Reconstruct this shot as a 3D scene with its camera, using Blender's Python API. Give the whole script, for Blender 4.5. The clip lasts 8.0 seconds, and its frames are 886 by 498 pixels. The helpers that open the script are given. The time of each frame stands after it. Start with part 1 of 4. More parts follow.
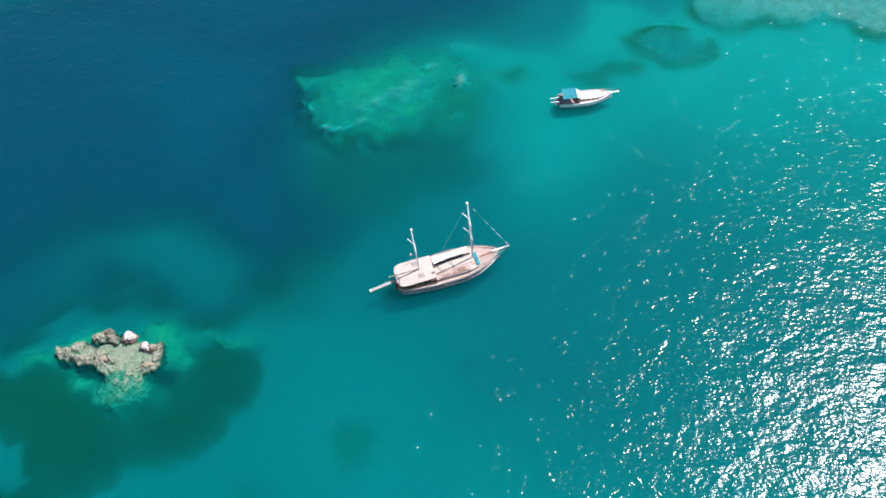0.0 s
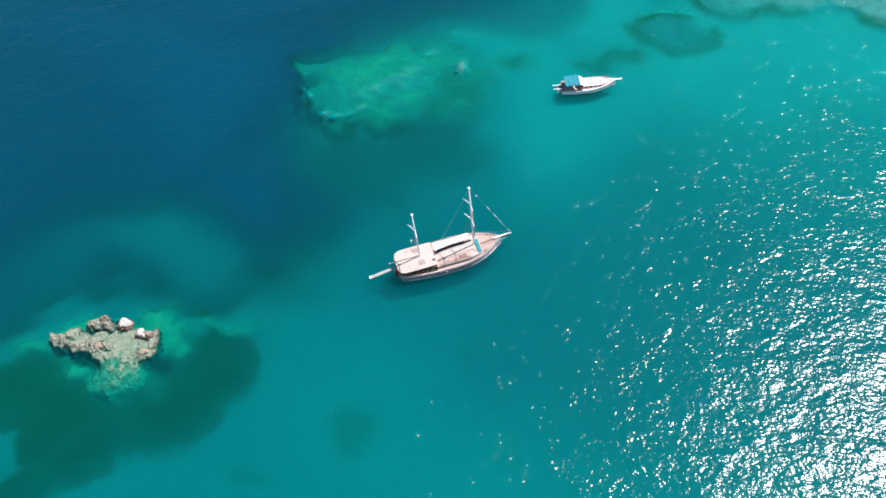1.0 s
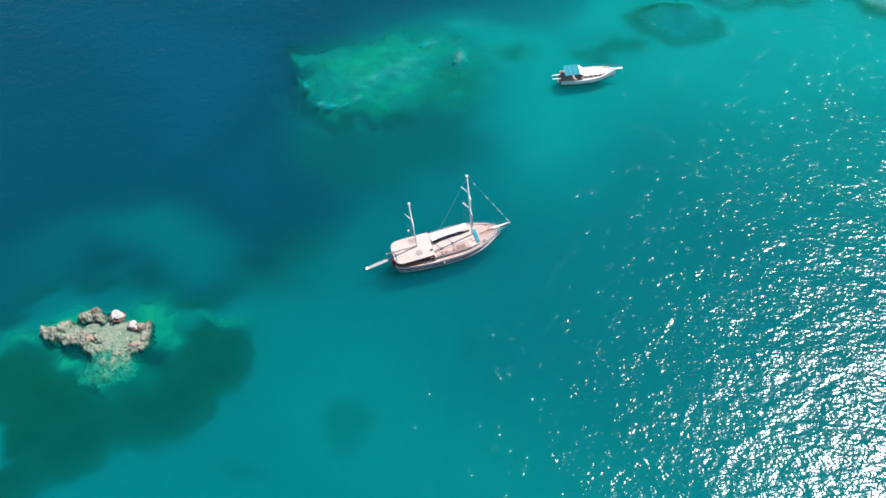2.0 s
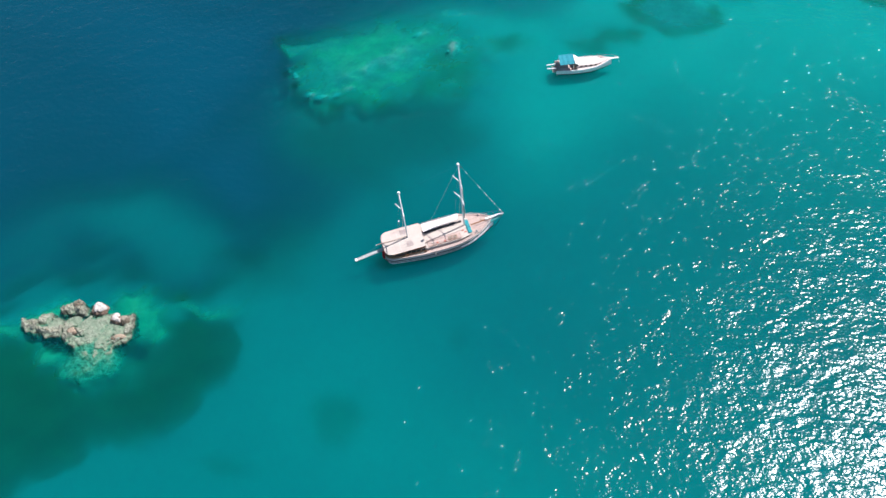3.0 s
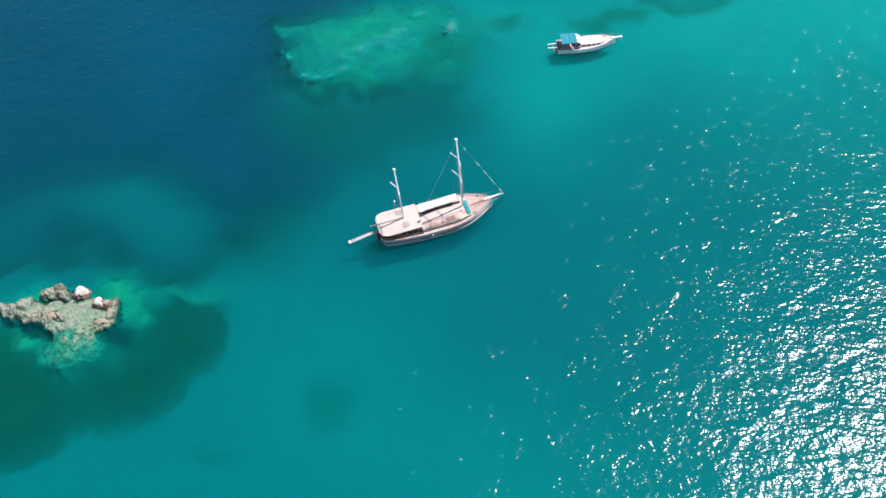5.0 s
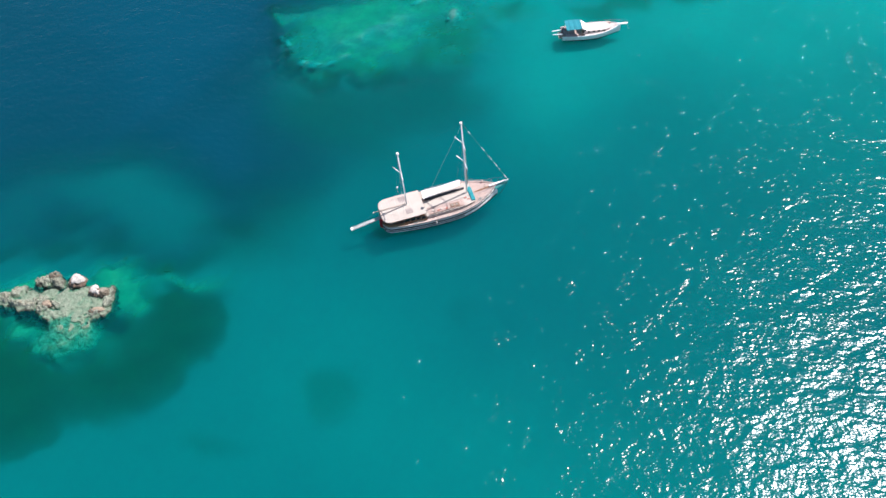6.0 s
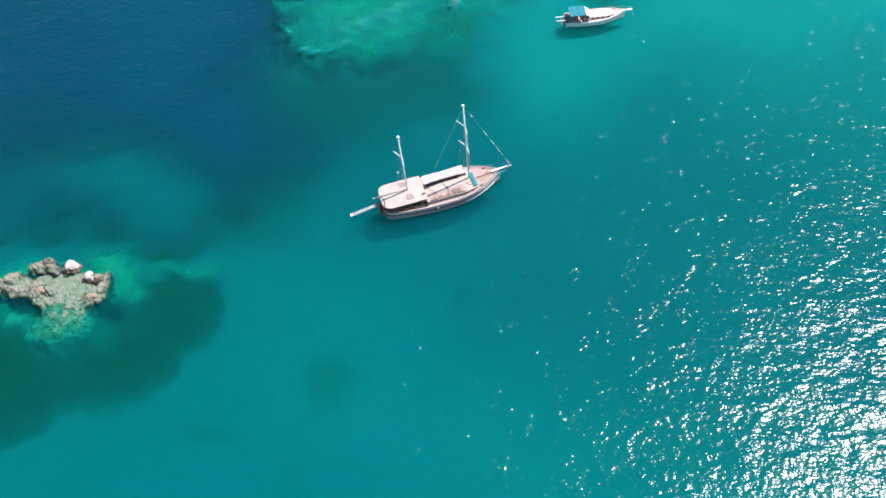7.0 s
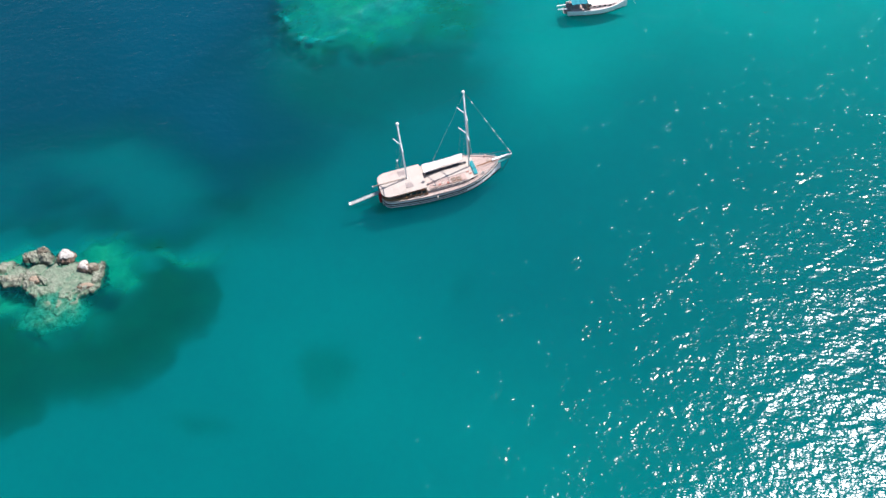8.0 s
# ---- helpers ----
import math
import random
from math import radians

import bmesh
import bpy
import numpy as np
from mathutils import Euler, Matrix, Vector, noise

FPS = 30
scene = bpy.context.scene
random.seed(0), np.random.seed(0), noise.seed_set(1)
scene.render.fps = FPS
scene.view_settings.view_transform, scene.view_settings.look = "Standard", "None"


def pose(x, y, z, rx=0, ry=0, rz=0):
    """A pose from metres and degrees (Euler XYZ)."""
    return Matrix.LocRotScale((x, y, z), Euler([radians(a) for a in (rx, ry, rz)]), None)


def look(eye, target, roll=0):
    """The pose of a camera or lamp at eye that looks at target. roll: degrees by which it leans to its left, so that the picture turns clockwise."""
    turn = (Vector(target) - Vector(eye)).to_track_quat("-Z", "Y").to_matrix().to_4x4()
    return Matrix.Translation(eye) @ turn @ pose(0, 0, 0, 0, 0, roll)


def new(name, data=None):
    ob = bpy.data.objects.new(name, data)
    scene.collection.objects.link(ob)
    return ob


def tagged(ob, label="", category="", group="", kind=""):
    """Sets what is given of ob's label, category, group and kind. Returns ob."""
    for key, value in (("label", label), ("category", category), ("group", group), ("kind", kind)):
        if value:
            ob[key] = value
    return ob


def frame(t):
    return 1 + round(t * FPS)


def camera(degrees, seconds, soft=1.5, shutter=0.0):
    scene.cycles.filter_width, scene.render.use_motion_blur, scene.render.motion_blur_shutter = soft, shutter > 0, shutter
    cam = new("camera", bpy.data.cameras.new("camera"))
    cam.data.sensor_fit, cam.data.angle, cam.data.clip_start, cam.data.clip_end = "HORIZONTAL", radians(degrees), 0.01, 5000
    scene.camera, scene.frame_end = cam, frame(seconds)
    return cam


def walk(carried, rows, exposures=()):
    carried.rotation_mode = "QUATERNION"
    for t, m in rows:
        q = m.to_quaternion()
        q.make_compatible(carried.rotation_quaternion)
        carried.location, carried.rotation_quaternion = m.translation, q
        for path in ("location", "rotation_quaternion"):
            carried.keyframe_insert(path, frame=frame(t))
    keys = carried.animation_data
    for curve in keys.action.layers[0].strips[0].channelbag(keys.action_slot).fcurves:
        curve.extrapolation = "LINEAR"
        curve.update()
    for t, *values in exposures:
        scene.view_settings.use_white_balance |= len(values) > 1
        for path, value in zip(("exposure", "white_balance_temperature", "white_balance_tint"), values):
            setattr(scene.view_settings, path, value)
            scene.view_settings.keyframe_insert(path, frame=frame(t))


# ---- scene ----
cam = camera(54.3, 8.0)
PATH = [
    (0, (-3.553, -2.954, 146.025), (-3.726, -1.767, 144.425), -7.7),
    (0.5, (-3.528, -3.278, 144.553), (-3.702, -2.092, 142.952), -7.7),
    (1, (-4.433, -3.697, 142.384), (-4.601, -2.509, 140.784), -7.3),
    (1.5, (-4.731, -4.119, 140.543), (-4.897, -2.928, 138.946), -7.3),
    (3, (-3.059, -3.737, 133.331), (-3.226, -2.532, 131.743), -7.3),
    (3.5, (-2.644, -3.55, 131.191), (-2.811, -2.341, 129.607), -7.3),
    (4, (-2.856, -3.292, 129.168), (-3.019, -2.082, 127.584), -7.2),
    (4.5, (-3.015, -3.366, 126.836), (-3.18, -2.15, 125.257), -7.2),
    (6, (-5.134, -3.987, 120.289), (-5.29, -2.758, 118.719), -6.8),
    (6.5, (-5.407, -4.277, 118.271), (-5.564, -3.045, 116.704), -6.7),
    (7, (-5.578, -4.613, 115.997), (-5.735, -3.376, 114.433), -6.7),
    (7.5, (-5.75, -4.56, 114.491), (-5.906, -3.324, 112.926), -6.7),
    (8, (-5.684, -4.761, 113.096), (-5.842, -3.524, 111.533), -6.7),
]
walk(cam, [(t, look(eye, target, roll)) for t, eye, target, roll in PATH])

# ---- light ----
SUN_AZ, SUN_EL = 57.5, 60.0          # from +y towards +x, above the horizon
world = bpy.data.worlds.new("sky")
scene.world = world
world.use_nodes = True
wn = world.node_tree
sky = wn.nodes.new("ShaderNodeTexSky")
sky.sky_type = "NISHITA"
sky.sun_disc = False
sky.dust_density = 0.3
sky.ozone_density = 2.5
sky.sun_elevation = radians(SUN_EL)
sky.sun_rotation = radians(SUN_AZ)
wn.links.new(sky.outputs[0], wn.nodes["Background"].inputs[0])
wn.nodes["Background"].inputs[1].default_value = 0.08
sun_data = bpy.data.lights.new("sun", "SUN")
sun_data.energy = 5.0
sun_data.angle = radians(0.55)
sun_data.color = (1.0, 0.95, 0.945)
sun_ob = new("sun", sun_data)
sun_ob.matrix_world = look((300 * math.sin(radians(SUN_AZ)) * math.cos(radians(SUN_EL)),
                            300 * math.cos(radians(SUN_AZ)) * math.cos(radians(SUN_EL)),
                            300 * math.sin(radians(SUN_EL))), (0, 0, 0))
scene.view_settings.exposure = 0.5


# ---- materials ----
class Nodes:
    """Short hand for building a node material."""

    def __init__(self, name):
        self.m = bpy.data.materials.new(name)
        self.m.use_nodes = True
        self.t = self.m.node_tree
        self.out = self.t.nodes["Material Output"]
        self.bsdf = self.t.nodes["Principled BSDF"]

    def add(self, kind, **values):
        n = self.t.nodes.new("ShaderNode" + kind)
        for k, v in values.items():
            if k == "op":
                n.operation = v
            elif k == "blend":
                n.blend_type = v
        return n

    def link(self, a, b):
        self.t.links.new(a, b)

    def set(self, socket, v):
        if isinstance(v, bpy.types.NodeSocket):
            self.link(v, socket)
        else:
            socket.default_value = v

    def math(self, op, a, b=0.0, c=0.0):
        n = self.add("Math", op=op)
        for s, v in zip(n.inputs, (a, b, c)):
            self.set(s, v)
        return n.outputs[0]

    def position(self):
        return self.add("NewGeometry").outputs["Position"]

    def mapped(self, vec, scale=(1, 1, 1), rot=(0, 0, 0)):
        n = self.add("Mapping")
        self.link(vec, n.inputs[0])
        n.inputs["Scale"].default_value = scale
        n.inputs["Rotation"].default_value = [radians(a) for a in rot]
        return n.outputs[0]

    def noise(self, vec, scale, detail=4.0, rough=0.55, warp=0.0):
        n = self.add("TexNoise")
        self.link(vec, n.inputs["Vector"])
        n.inputs["Scale"].default_value = scale
        n.inputs["Detail"].default_value = detail
        n.inputs["Roughness"].default_value = rough
        n.inputs["Distortion"].default_value = warp
        return n.outputs["Fac"]

    def ramp(self, fac, *stops):
        n = self.add("ValToRGB")
        self.link(fac, n.inputs[0])
        e = n.color_ramp.elements
        while len(e) < len(stops):
            e.new(0.5)
        for el, (p, c) in zip(e, stops):
            el.position = p
            el.color = (c, c, c, 1) if not isinstance(c, tuple) else (*c, 1)
        return n.outputs[0]

    def mix(self, fac, a, b, blend="MIX"):
        n = self.add("MixRGB", blend=blend)
        self.set(n.inputs[0], fac)
        for s, v in zip(n.inputs[1:], (a, b)):
            self.set(s, (*v, 1) if isinstance(v, tuple) else v)
        return n.outputs[0]

    def bump(self, height, dist, strength=1.0):
        n = self.add("Bump")
        self.link(height, n.inputs["Height"])
        n.inputs["Distance"].default_value = dist
        n.inputs["Strength"].default_value = strength
        return n.outputs[0]

    def attr(self, name):
        n = self.add("Attribute")
        n.attribute_name = name
        return n.outputs["Fac"]

    def coords(self):
        return self.add("TexCoord").outputs["Object"]


def paint(name, a, b, scale=1.5, rough=0.5, metal=0.0, bump=0.004, grain=14.0):
    """A surface that varies between two colours at two scales, with fine relief."""
    k = Nodes(name)
    co = k.coords()
    big = k.noise(co, scale, 3)
    fine = k.noise(co, grain, 5, 0.65)
    f = k.math("ADD", k.math("MULTIPLY", big, 0.65), k.math("MULTIPLY", fine, 0.35))
    k.link(k.mix(k.ramp(f, (0.32, 0.0), (0.66, 1.0)), a, b), k.bsdf.inputs["Base Color"])
    k.link(k.math("ADD", rough - 0.08, k.math("MULTIPLY", fine, 0.16)), k.bsdf.inputs["Roughness"])
    k.bsdf.inputs["Metallic"].default_value = metal
    k.link(k.bump(fine, bump), k.bsdf.inputs["Normal"])
    return k.m


def planked(name, a, b, seam, width=0.11, rough=0.6):
    """Laid wooden planks that run along the boat, with dark caulking."""
    k = Nodes(name)
    co = k.coords()
    sep = k.add("SeparateXYZ")
    k.link(co, sep.inputs[0])
    v = k.math("DIVIDE", sep.outputs[1], width)
    cell = k.math("FLOOR", v)
    edge = k.math("ABSOLUTE", k.math("SUBTRACT", k.math("FRACT", v), 0.5))
    wn_ = k.add("TexWhiteNoise")
    wn_.noise_dimensions = "1D"
    k.link(cell, wn_.inputs["W"])
    streak = k.noise(k.mapped(co, (0.6, 9, 9)), 2.0, 4)
    worn = k.noise(co, 0.7, 3)
    f = k.math("ADD", k.math("MULTIPLY", wn_.outputs[0], 0.35),
               k.math("ADD", k.math("MULTIPLY", streak, 0.35), k.math("MULTIPLY", worn, 0.3)))
    col = k.mix(k.ramp(f, (0.25, 0.0), (0.75, 1.0)), a, b)
    gap = k.ramp(edge, (0.44, 0.0), (0.48, 1.0))
    k.link(k.mix(gap, col, seam), k.bsdf.inputs["Base Color"])
    k.bsdf.inputs["Roughness"].default_value = rough
    k.link(k.bump(k.math("SUBTRACT", streak, gap), 0.004), k.bsdf.inputs["Normal"])
    return k.m


def water_material():
    """Clear sea water: the surface mirrors by Fresnel; what is below is tinted by the depth of water over it."""
    k = Nodes("sea_water")
    k.t.nodes.remove(k.bsdf)
    pos = k.position()
    depth = k.math("MAXIMUM", k.attr("depth"), 0.0)

    def gone(rate):
        return k.math("EXPONENT", k.math("MULTIPLY", depth, -rate))
    comb = k.add("CombineXYZ")
    for s, rate in zip(comb.inputs, WATER_RATE):
        k.link(gone(rate), s)
    clear = k.add("BsdfTransparent")
    k.link(comb.outputs[0], clear.inputs[0])
    body = k.add("BsdfDiffuse")
    body.inputs[0].default_value = (*WATER_BODY, 1)
    blur = k.add("BsdfTranslucent")                   # light scattered forward by the water
    k.link(comb.outputs[0], blur.inputs[0])
    through_ = k.add("MixShader")
    k.link(k.math("SUBTRACT", 1.0, gone(1 / WATER_BLUR)), through_.inputs[0])
    k.link(clear.outputs[0], through_.inputs[1])
    k.link(blur.outputs[0], through_.inputs[2])
    wet = k.add("MixShader")
    k.link(gone(1 / WATER_CLEAR), wet.inputs[0])
    k.link(body.outputs[0], wet.inputs[1])
    k.link(through_.outputs[0], wet.inputs[2])
    # a low swell, wind waves in patches, and small facets that ride on them
    along = k.mapped(pos, (0.78, 1.08, 1.0), (0, 0, 14))
    swell = k.math("MULTIPLY", k.noise(along, 0.10, 1, 0.5), 1.5)
    wind = k.math("MULTIPLY", k.noise(along, 0.30, 1, 0.5, 0.3), 0.85)
    patch = k.ramp(k.noise(pos, 0.17, 3, 0.65), (0.34, 0.55), (0.66, 1.30))
    mid = k.math("MULTIPLY", k.noise(along, 0.90, 0, 0.5, 0.4), 0.41)
    small = k.math("MULTIPLY", k.noise(along, 1.9, 0, 0.5, 0.4), 0.23)
    fine = k.math("MULTIPLY", k.noise(along, 3.8, 0, 0.5), 0.105)
    gust = k.ramp(k.noise(pos, 0.75, 2, 0.6), (0.54, 0.90), (0.74, 1.55))      # now and then a steeper ripple
    facets = k.math("MULTIPLY", k.math("ADD", mid, k.math("MULTIPLY", k.math("ADD", small, fine), gust)), patch)
    h = k.math("ADD", k.math("ADD", swell, wind), facets)
    gloss = k.add("BsdfGlossy")
    gloss.distribution = "BECKMANN"
    gloss.inputs["Roughness"].default_value = WATER_ROUGH
    ripple = k.bump(h, WATER_WAVE)
    k.link(ripple, gloss.inputs["Normal"])
    fres = k.add("Fresnel")
    fres.inputs[0].default_value = 1.333
    k.link(ripple, fres.inputs["Normal"])
    top = k.add("MixShader")
    k.link(fres.outputs[0], top.inputs[0])
    k.link(wet.outputs[0], top.inputs[1])
    k.link(gloss.outputs[0], top.inputs[2])
    k.link(top.outputs[0], k.out.inputs[0])
    return k.m


WATER_RATE = (1.4, 0.054, 0.042)
WATER_BODY = (0.0, 0.063, 0.107)
WATER_CLEAR = 17.0
WATER_BLUR = 9.0
WATER_ROUGH = 0.22
WATER_WAVE = 0.255


def seabed_material():
    """Sand with beds of sea grass and bare rock, laid out by the masks of the mesh."""
    k = Nodes("seabed")
    pos = k.position()
    fine = k.noise(pos, 1.6, 6, 0.65)
    mid = k.noise(pos, 0.28, 4, 0.6)
    big = k.noise(pos, 0.05, 3, 0.6)
    sand = k.mix(k.ramp(k.math("ADD", k.math("MULTIPLY", mid, 0.5), k.math("MULTIPLY", big, 0.5)),
                        (0.35, 0.0), (0.65, 1.0)), (0.345, 0.345, 0.299), (0.402, 0.402, 0.352))
    grass = k.mix(k.ramp(mid, (0.35, 0.0), (0.7, 1.0)), (0.0417, 0.102, 0.0303), (0.0834, 0.159, 0.047))
    rock = k.mix(k.ramp(k.math("ADD", k.math("MULTIPLY", fine, 0.5), k.math("MULTIPLY", mid, 0.5)), (0.3, 0.0), (0.7, 1.0)), (0.106, 0.121, 0.114), (0.288, 0.296, 0.28))
    rock = k.mix(k.ramp(k.noise(pos, 0.5, 5, 0.7), (0.5, 0.0), (0.7, 0.6)), rock, (0.106, 0.152, 0.0985))
    green = k.mix(k.ramp(k.math("ADD", k.math("MULTIPLY", fine, 0.35), k.math("MULTIPLY", mid, 0.65)), (0.3, 0.0), (0.7, 1.0)), (0.0606, 0.212, 0.106), (0.152, 0.364, 0.197))
    col = k.mix(k.attr("rock"), sand, rock)
    col = k.mix(k.math("MULTIPLY", k.attr("algae"), k.ramp(mid, (0.3, 0.45), (0.7, 0.95))), col, green)
    col = k.mix(k.attr("weed"), col, grass)
    col = k.mix(k.math("MULTIPLY", k.attr("hole_shade"), 0.9), col, (0.0227, 0.0227, 0.0167))      # the rock's shade over the hollows, put in as dark brown
    k.link(col, k.bsdf.inputs["Base Color"])
    k.bsdf.inputs["Roughness"].default_value = 0.95
    k.bsdf.inputs["Specular IOR Level"].default_value = 0.1
    k.link(k.bump(fine, 0.25), k.bsdf.inputs["Normal"])
    return k.m


def islet_material():
    """Pitted limestone: grey-tan and ochre where dry, green with algae where the sea washes over it."""
    k = Nodes("islet_rock")
    pos = k.position()
    sep = k.add("SeparateXYZ")
    k.link(pos, sep.inputs[0])
    fine = k.noise(pos, 3.2, 7, 0.7)
    mid = k.noise(pos, 0.9, 5, 0.62)
    big = k.noise(pos, 0.35, 3)
    dry = k.mix(k.ramp(fine, (0.32, 0.0), (0.68, 1.0)), (0.185, 0.203, 0.15), (0.39, 0.408, 0.325))
    dry = k.mix(k.ramp(big, (0.60, 0.0), (0.70, 0.45)), dry, (0.375, 0.259, 0.177))
    dry = k.mix(k.ramp(sep.outputs[2], (0.8, 0.0), (1.3, 0.25)), dry, (0.341, 0.273, 0.198))
    pits = k.ramp(k.noise(pos, 2.1, 6, 0.8), (0.40, 1.0), (0.48, 0.0))
    dry = k.mix(k.math("MULTIPLY", pits, 0.8), dry, (0.0511, 0.0478, 0.0341))
    wet = k.mix(k.ramp(mid, (0.35, 0.0), (0.65, 1.0)), (0.15, 0.212, 0.147), (0.255, 0.315, 0.23))
    wet = k.mix(k.ramp(k.noise(pos, 1.5, 6, 0.7), (0.31, 0.7), (0.40, 0.0)), wet, (0.0478, 0.0648, 0.041))
    level = k.math("ADD", sep.outputs[2], k.math("MULTIPLY", k.math("SUBTRACT", mid, 0.5), 0.9))
    rock = k.mix(k.ramp(k.math("MULTIPLY", level, 1.6), (0.3, 0.0), (0.72, 1.0)), wet, dry)
    algae = k.mix(k.ramp(k.noise(pos, 1.2, 5, 0.6, 0.5), (0.35, 0.0), (0.65, 1.0)), (0.052, 0.15, 0.088), (0.19, 0.31, 0.215))
    rock = k.mix(k.ramp(k.math("ADD", k.math("MULTIPLY", level, 1.2), 0.5), (0.28, 1.0), (0.56, 0.0)), rock, algae)
    edge_shade = k.math("MULTIPLY", k.attr("edge_shade_mask"), k.ramp(k.noise(pos, 1.3, 5, 0.65), (0.34, 0.25), (0.56, 0.95)))
    k.link(k.mix(edge_shade, rock, (0.0468, 0.0405, 0.0306)), k.bsdf.inputs["Base Color"])      # shade under the islet's broken edge, painted as a dark rim
    k.bsdf.inputs["Roughness"].default_value = 0.9
    k.link(k.bump(k.math("ADD", k.math("MULTIPLY", fine, 0.6), mid), 0.42), k.bsdf.inputs["Normal"])
    return k.m


def boulder_material(name, top, low, line):
    """A boulder whose upper face is bleached and whose flanks are stained."""
    k = Nodes(name)
    co = k.coords()
    sep = k.add("SeparateXYZ")
    k.link(co, sep.inputs[0])
    fine = k.noise(co, 4.0, 6, 0.7)
    mid = k.noise(co, 1.1, 4)
    level = k.math("ADD", sep.outputs[2], k.math("MULTIPLY", k.math("SUBTRACT", mid, 0.5), 1.1))
    side = k.mix(k.ramp(fine, (0.35, 0.0), (0.65, 1.0)), tuple(c * 0.55 for c in low), low)
    cap = k.mix(k.ramp(fine, (0.3, 0.0), (0.6, 1.0)), tuple(c * 0.78 for c in top), top)
    f = k.ramp(k.math("ADD", k.math("MULTIPLY", level, 0.5), 0.25), (line, 0.0), (line + 0.1, 1.0))
    k.link(k.mix(f, side, cap), k.bsdf.inputs["Base Color"])
    k.bsdf.inputs["Roughness"].default_value = 0.9
    k.link(k.bump(fine, 0.12), k.bsdf.inputs["Normal"])
    return k.m


M_WATER = water_material()
M_SEABED = seabed_material()
M_ISLET = islet_material()
M_WHITE_ROCK = boulder_material("bleached_rock", (0.606, 0.553, 0.508), (0.258, 0.174, 0.129), 0.42)
M_REEF_ROCK = boulder_material("reef_rock", (0.379, 0.379, 0.333), (0.182, 0.205, 0.159), 0.20)
M_OCHRE_ROCK = boulder_material("ochre_rock", (0.409, 0.311, 0.227), (0.25, 0.182, 0.129), 0.30)
M_BROWN_ROCK = boulder_material("brown_rock", (0.349, 0.303, 0.235), (0.205, 0.167, 0.121), 0.50)
M_HULL = paint("white_hull", (0.79, 0.785, 0.77), (0.87, 0.86, 0.845), 0.8, 0.3)
M_NAVY = paint("navy_band", (0.012, 0.014, 0.022), (0.022, 0.026, 0.04), 1.2, 0.5)
M_BAND = paint("brown_band", (0.045, 0.028, 0.024), (0.085, 0.052, 0.043), 1.2, 0.6)
M_BULWARK = paint("faded_bulwark", (0.455, 0.318, 0.273), (0.606, 0.485, 0.44), 1.1, 0.65, 0, 0.006, 9)
M_VARNISH = paint("varnished_wood", (0.167, 0.0758, 0.0379), (0.273, 0.136, 0.0682), 1.0, 0.35)
M_PALEWOOD = paint("weathered_wood", (0.318, 0.22, 0.167), (0.44, 0.326, 0.258), 1.2, 0.6)
M_TEAK = planked("teak_deck", (0.394, 0.28, 0.243), (0.546, 0.409, 0.364), (0.212, 0.144, 0.121))
M_ROOF = paint("white_roof", (0.515, 0.455, 0.432), (0.599, 0.538, 0.515), 0.9, 0.5)
M_CANVAS = paint("cream_canvas", (0.455, 0.387, 0.341), (0.523, 0.455, 0.409), 0.6, 0.8, 0, 0.01, 6)
M_DECK_PINK = paint("pinkish_deck", (0.55, 0.455, 0.42), (0.64, 0.545, 0.51), 0.9, 0.5)
M_SIDE = paint("cream_side", (0.60, 0.53, 0.49), (0.72, 0.66, 0.62), 0.9, 0.5)
M_FADED = paint("faded_slats", (0.27, 0.215, 0.20), (0.38, 0.315, 0.30), 1.6, 0.7)
M_SAILCLOTH = paint("white_sailcloth", (0.72, 0.69, 0.68), (0.82, 0.80, 0.79), 0.6, 0.8, 0, 0.01, 6)
M_MAST = paint("white_spar", (0.86, 0.86, 0.86), (0.92, 0.92, 0.92), 1.4, 0.35)
M_SPAR_GREY = paint("grey_spar", (0.379, 0.409, 0.409), (0.5, 0.523, 0.515), 1.4, 0.5)
M_GLASS = paint("dark_glass", (0.012, 0.014, 0.018), (0.03, 0.03, 0.035), 2.0, 0.12)
M_TEAL = paint("teal_fabric", (0.00758, 0.197, 0.227), (0.0152, 0.273, 0.303), 1.0, 0.85, 0, 0.01)
M_AWNING = paint("turquoise_awning", (0.004, 0.175, 0.225), (0.01, 0.235, 0.295), 0.8, 0.8, 0, 0.01)
M_RED = paint("red_cloth", (0.379, 0.0152, 0.0227), (0.5, 0.0303, 0.0379), 1.5, 0.8)
M_ORANGE = paint("coral_fabric", (0.379, 0.121, 0.0909), (0.5, 0.197, 0.152), 1.5, 0.85)
M_GREY = paint("grey_panel", (0.227, 0.205, 0.182), (0.318, 0.288, 0.258), 2.0, 0.5)
M_STEEL = paint("steel", (0.62, 0.62, 0.62), (0.75, 0.75, 0.75), 2.0, 0.25, 1.0, 0.001)
M_ROPE = paint("pale_rope", (0.379, 0.394, 0.379), (0.515, 0.523, 0.5), 3.0, 0.9)
M_DARKROPE = paint("dark_wire", (0.03, 0.06, 0.06), (0.07, 0.10, 0.10), 3.0, 0.6)
M_ANTIFOUL = paint("dark_antifouling", (0.05, 0.02, 0.02), (0.09, 0.04, 0.035), 0.8, 0.7)
M_PINK = paint("faded_pink", (0.47, 0.318, 0.288), (0.561, 0.417, 0.379), 1.5, 0.8)
M_NET = paint("teal_net", (0.0227, 0.167, 0.167), (0.0379, 0.227, 0.227), 2.0, 0.8)


# ---- noise fields for the ground ----
def lattice(ix, iy, seed):
    v = np.sin(ix * 127.1 + iy * 311.7 + seed * 74.7) * 43758.5453
    return v - np.floor(v)


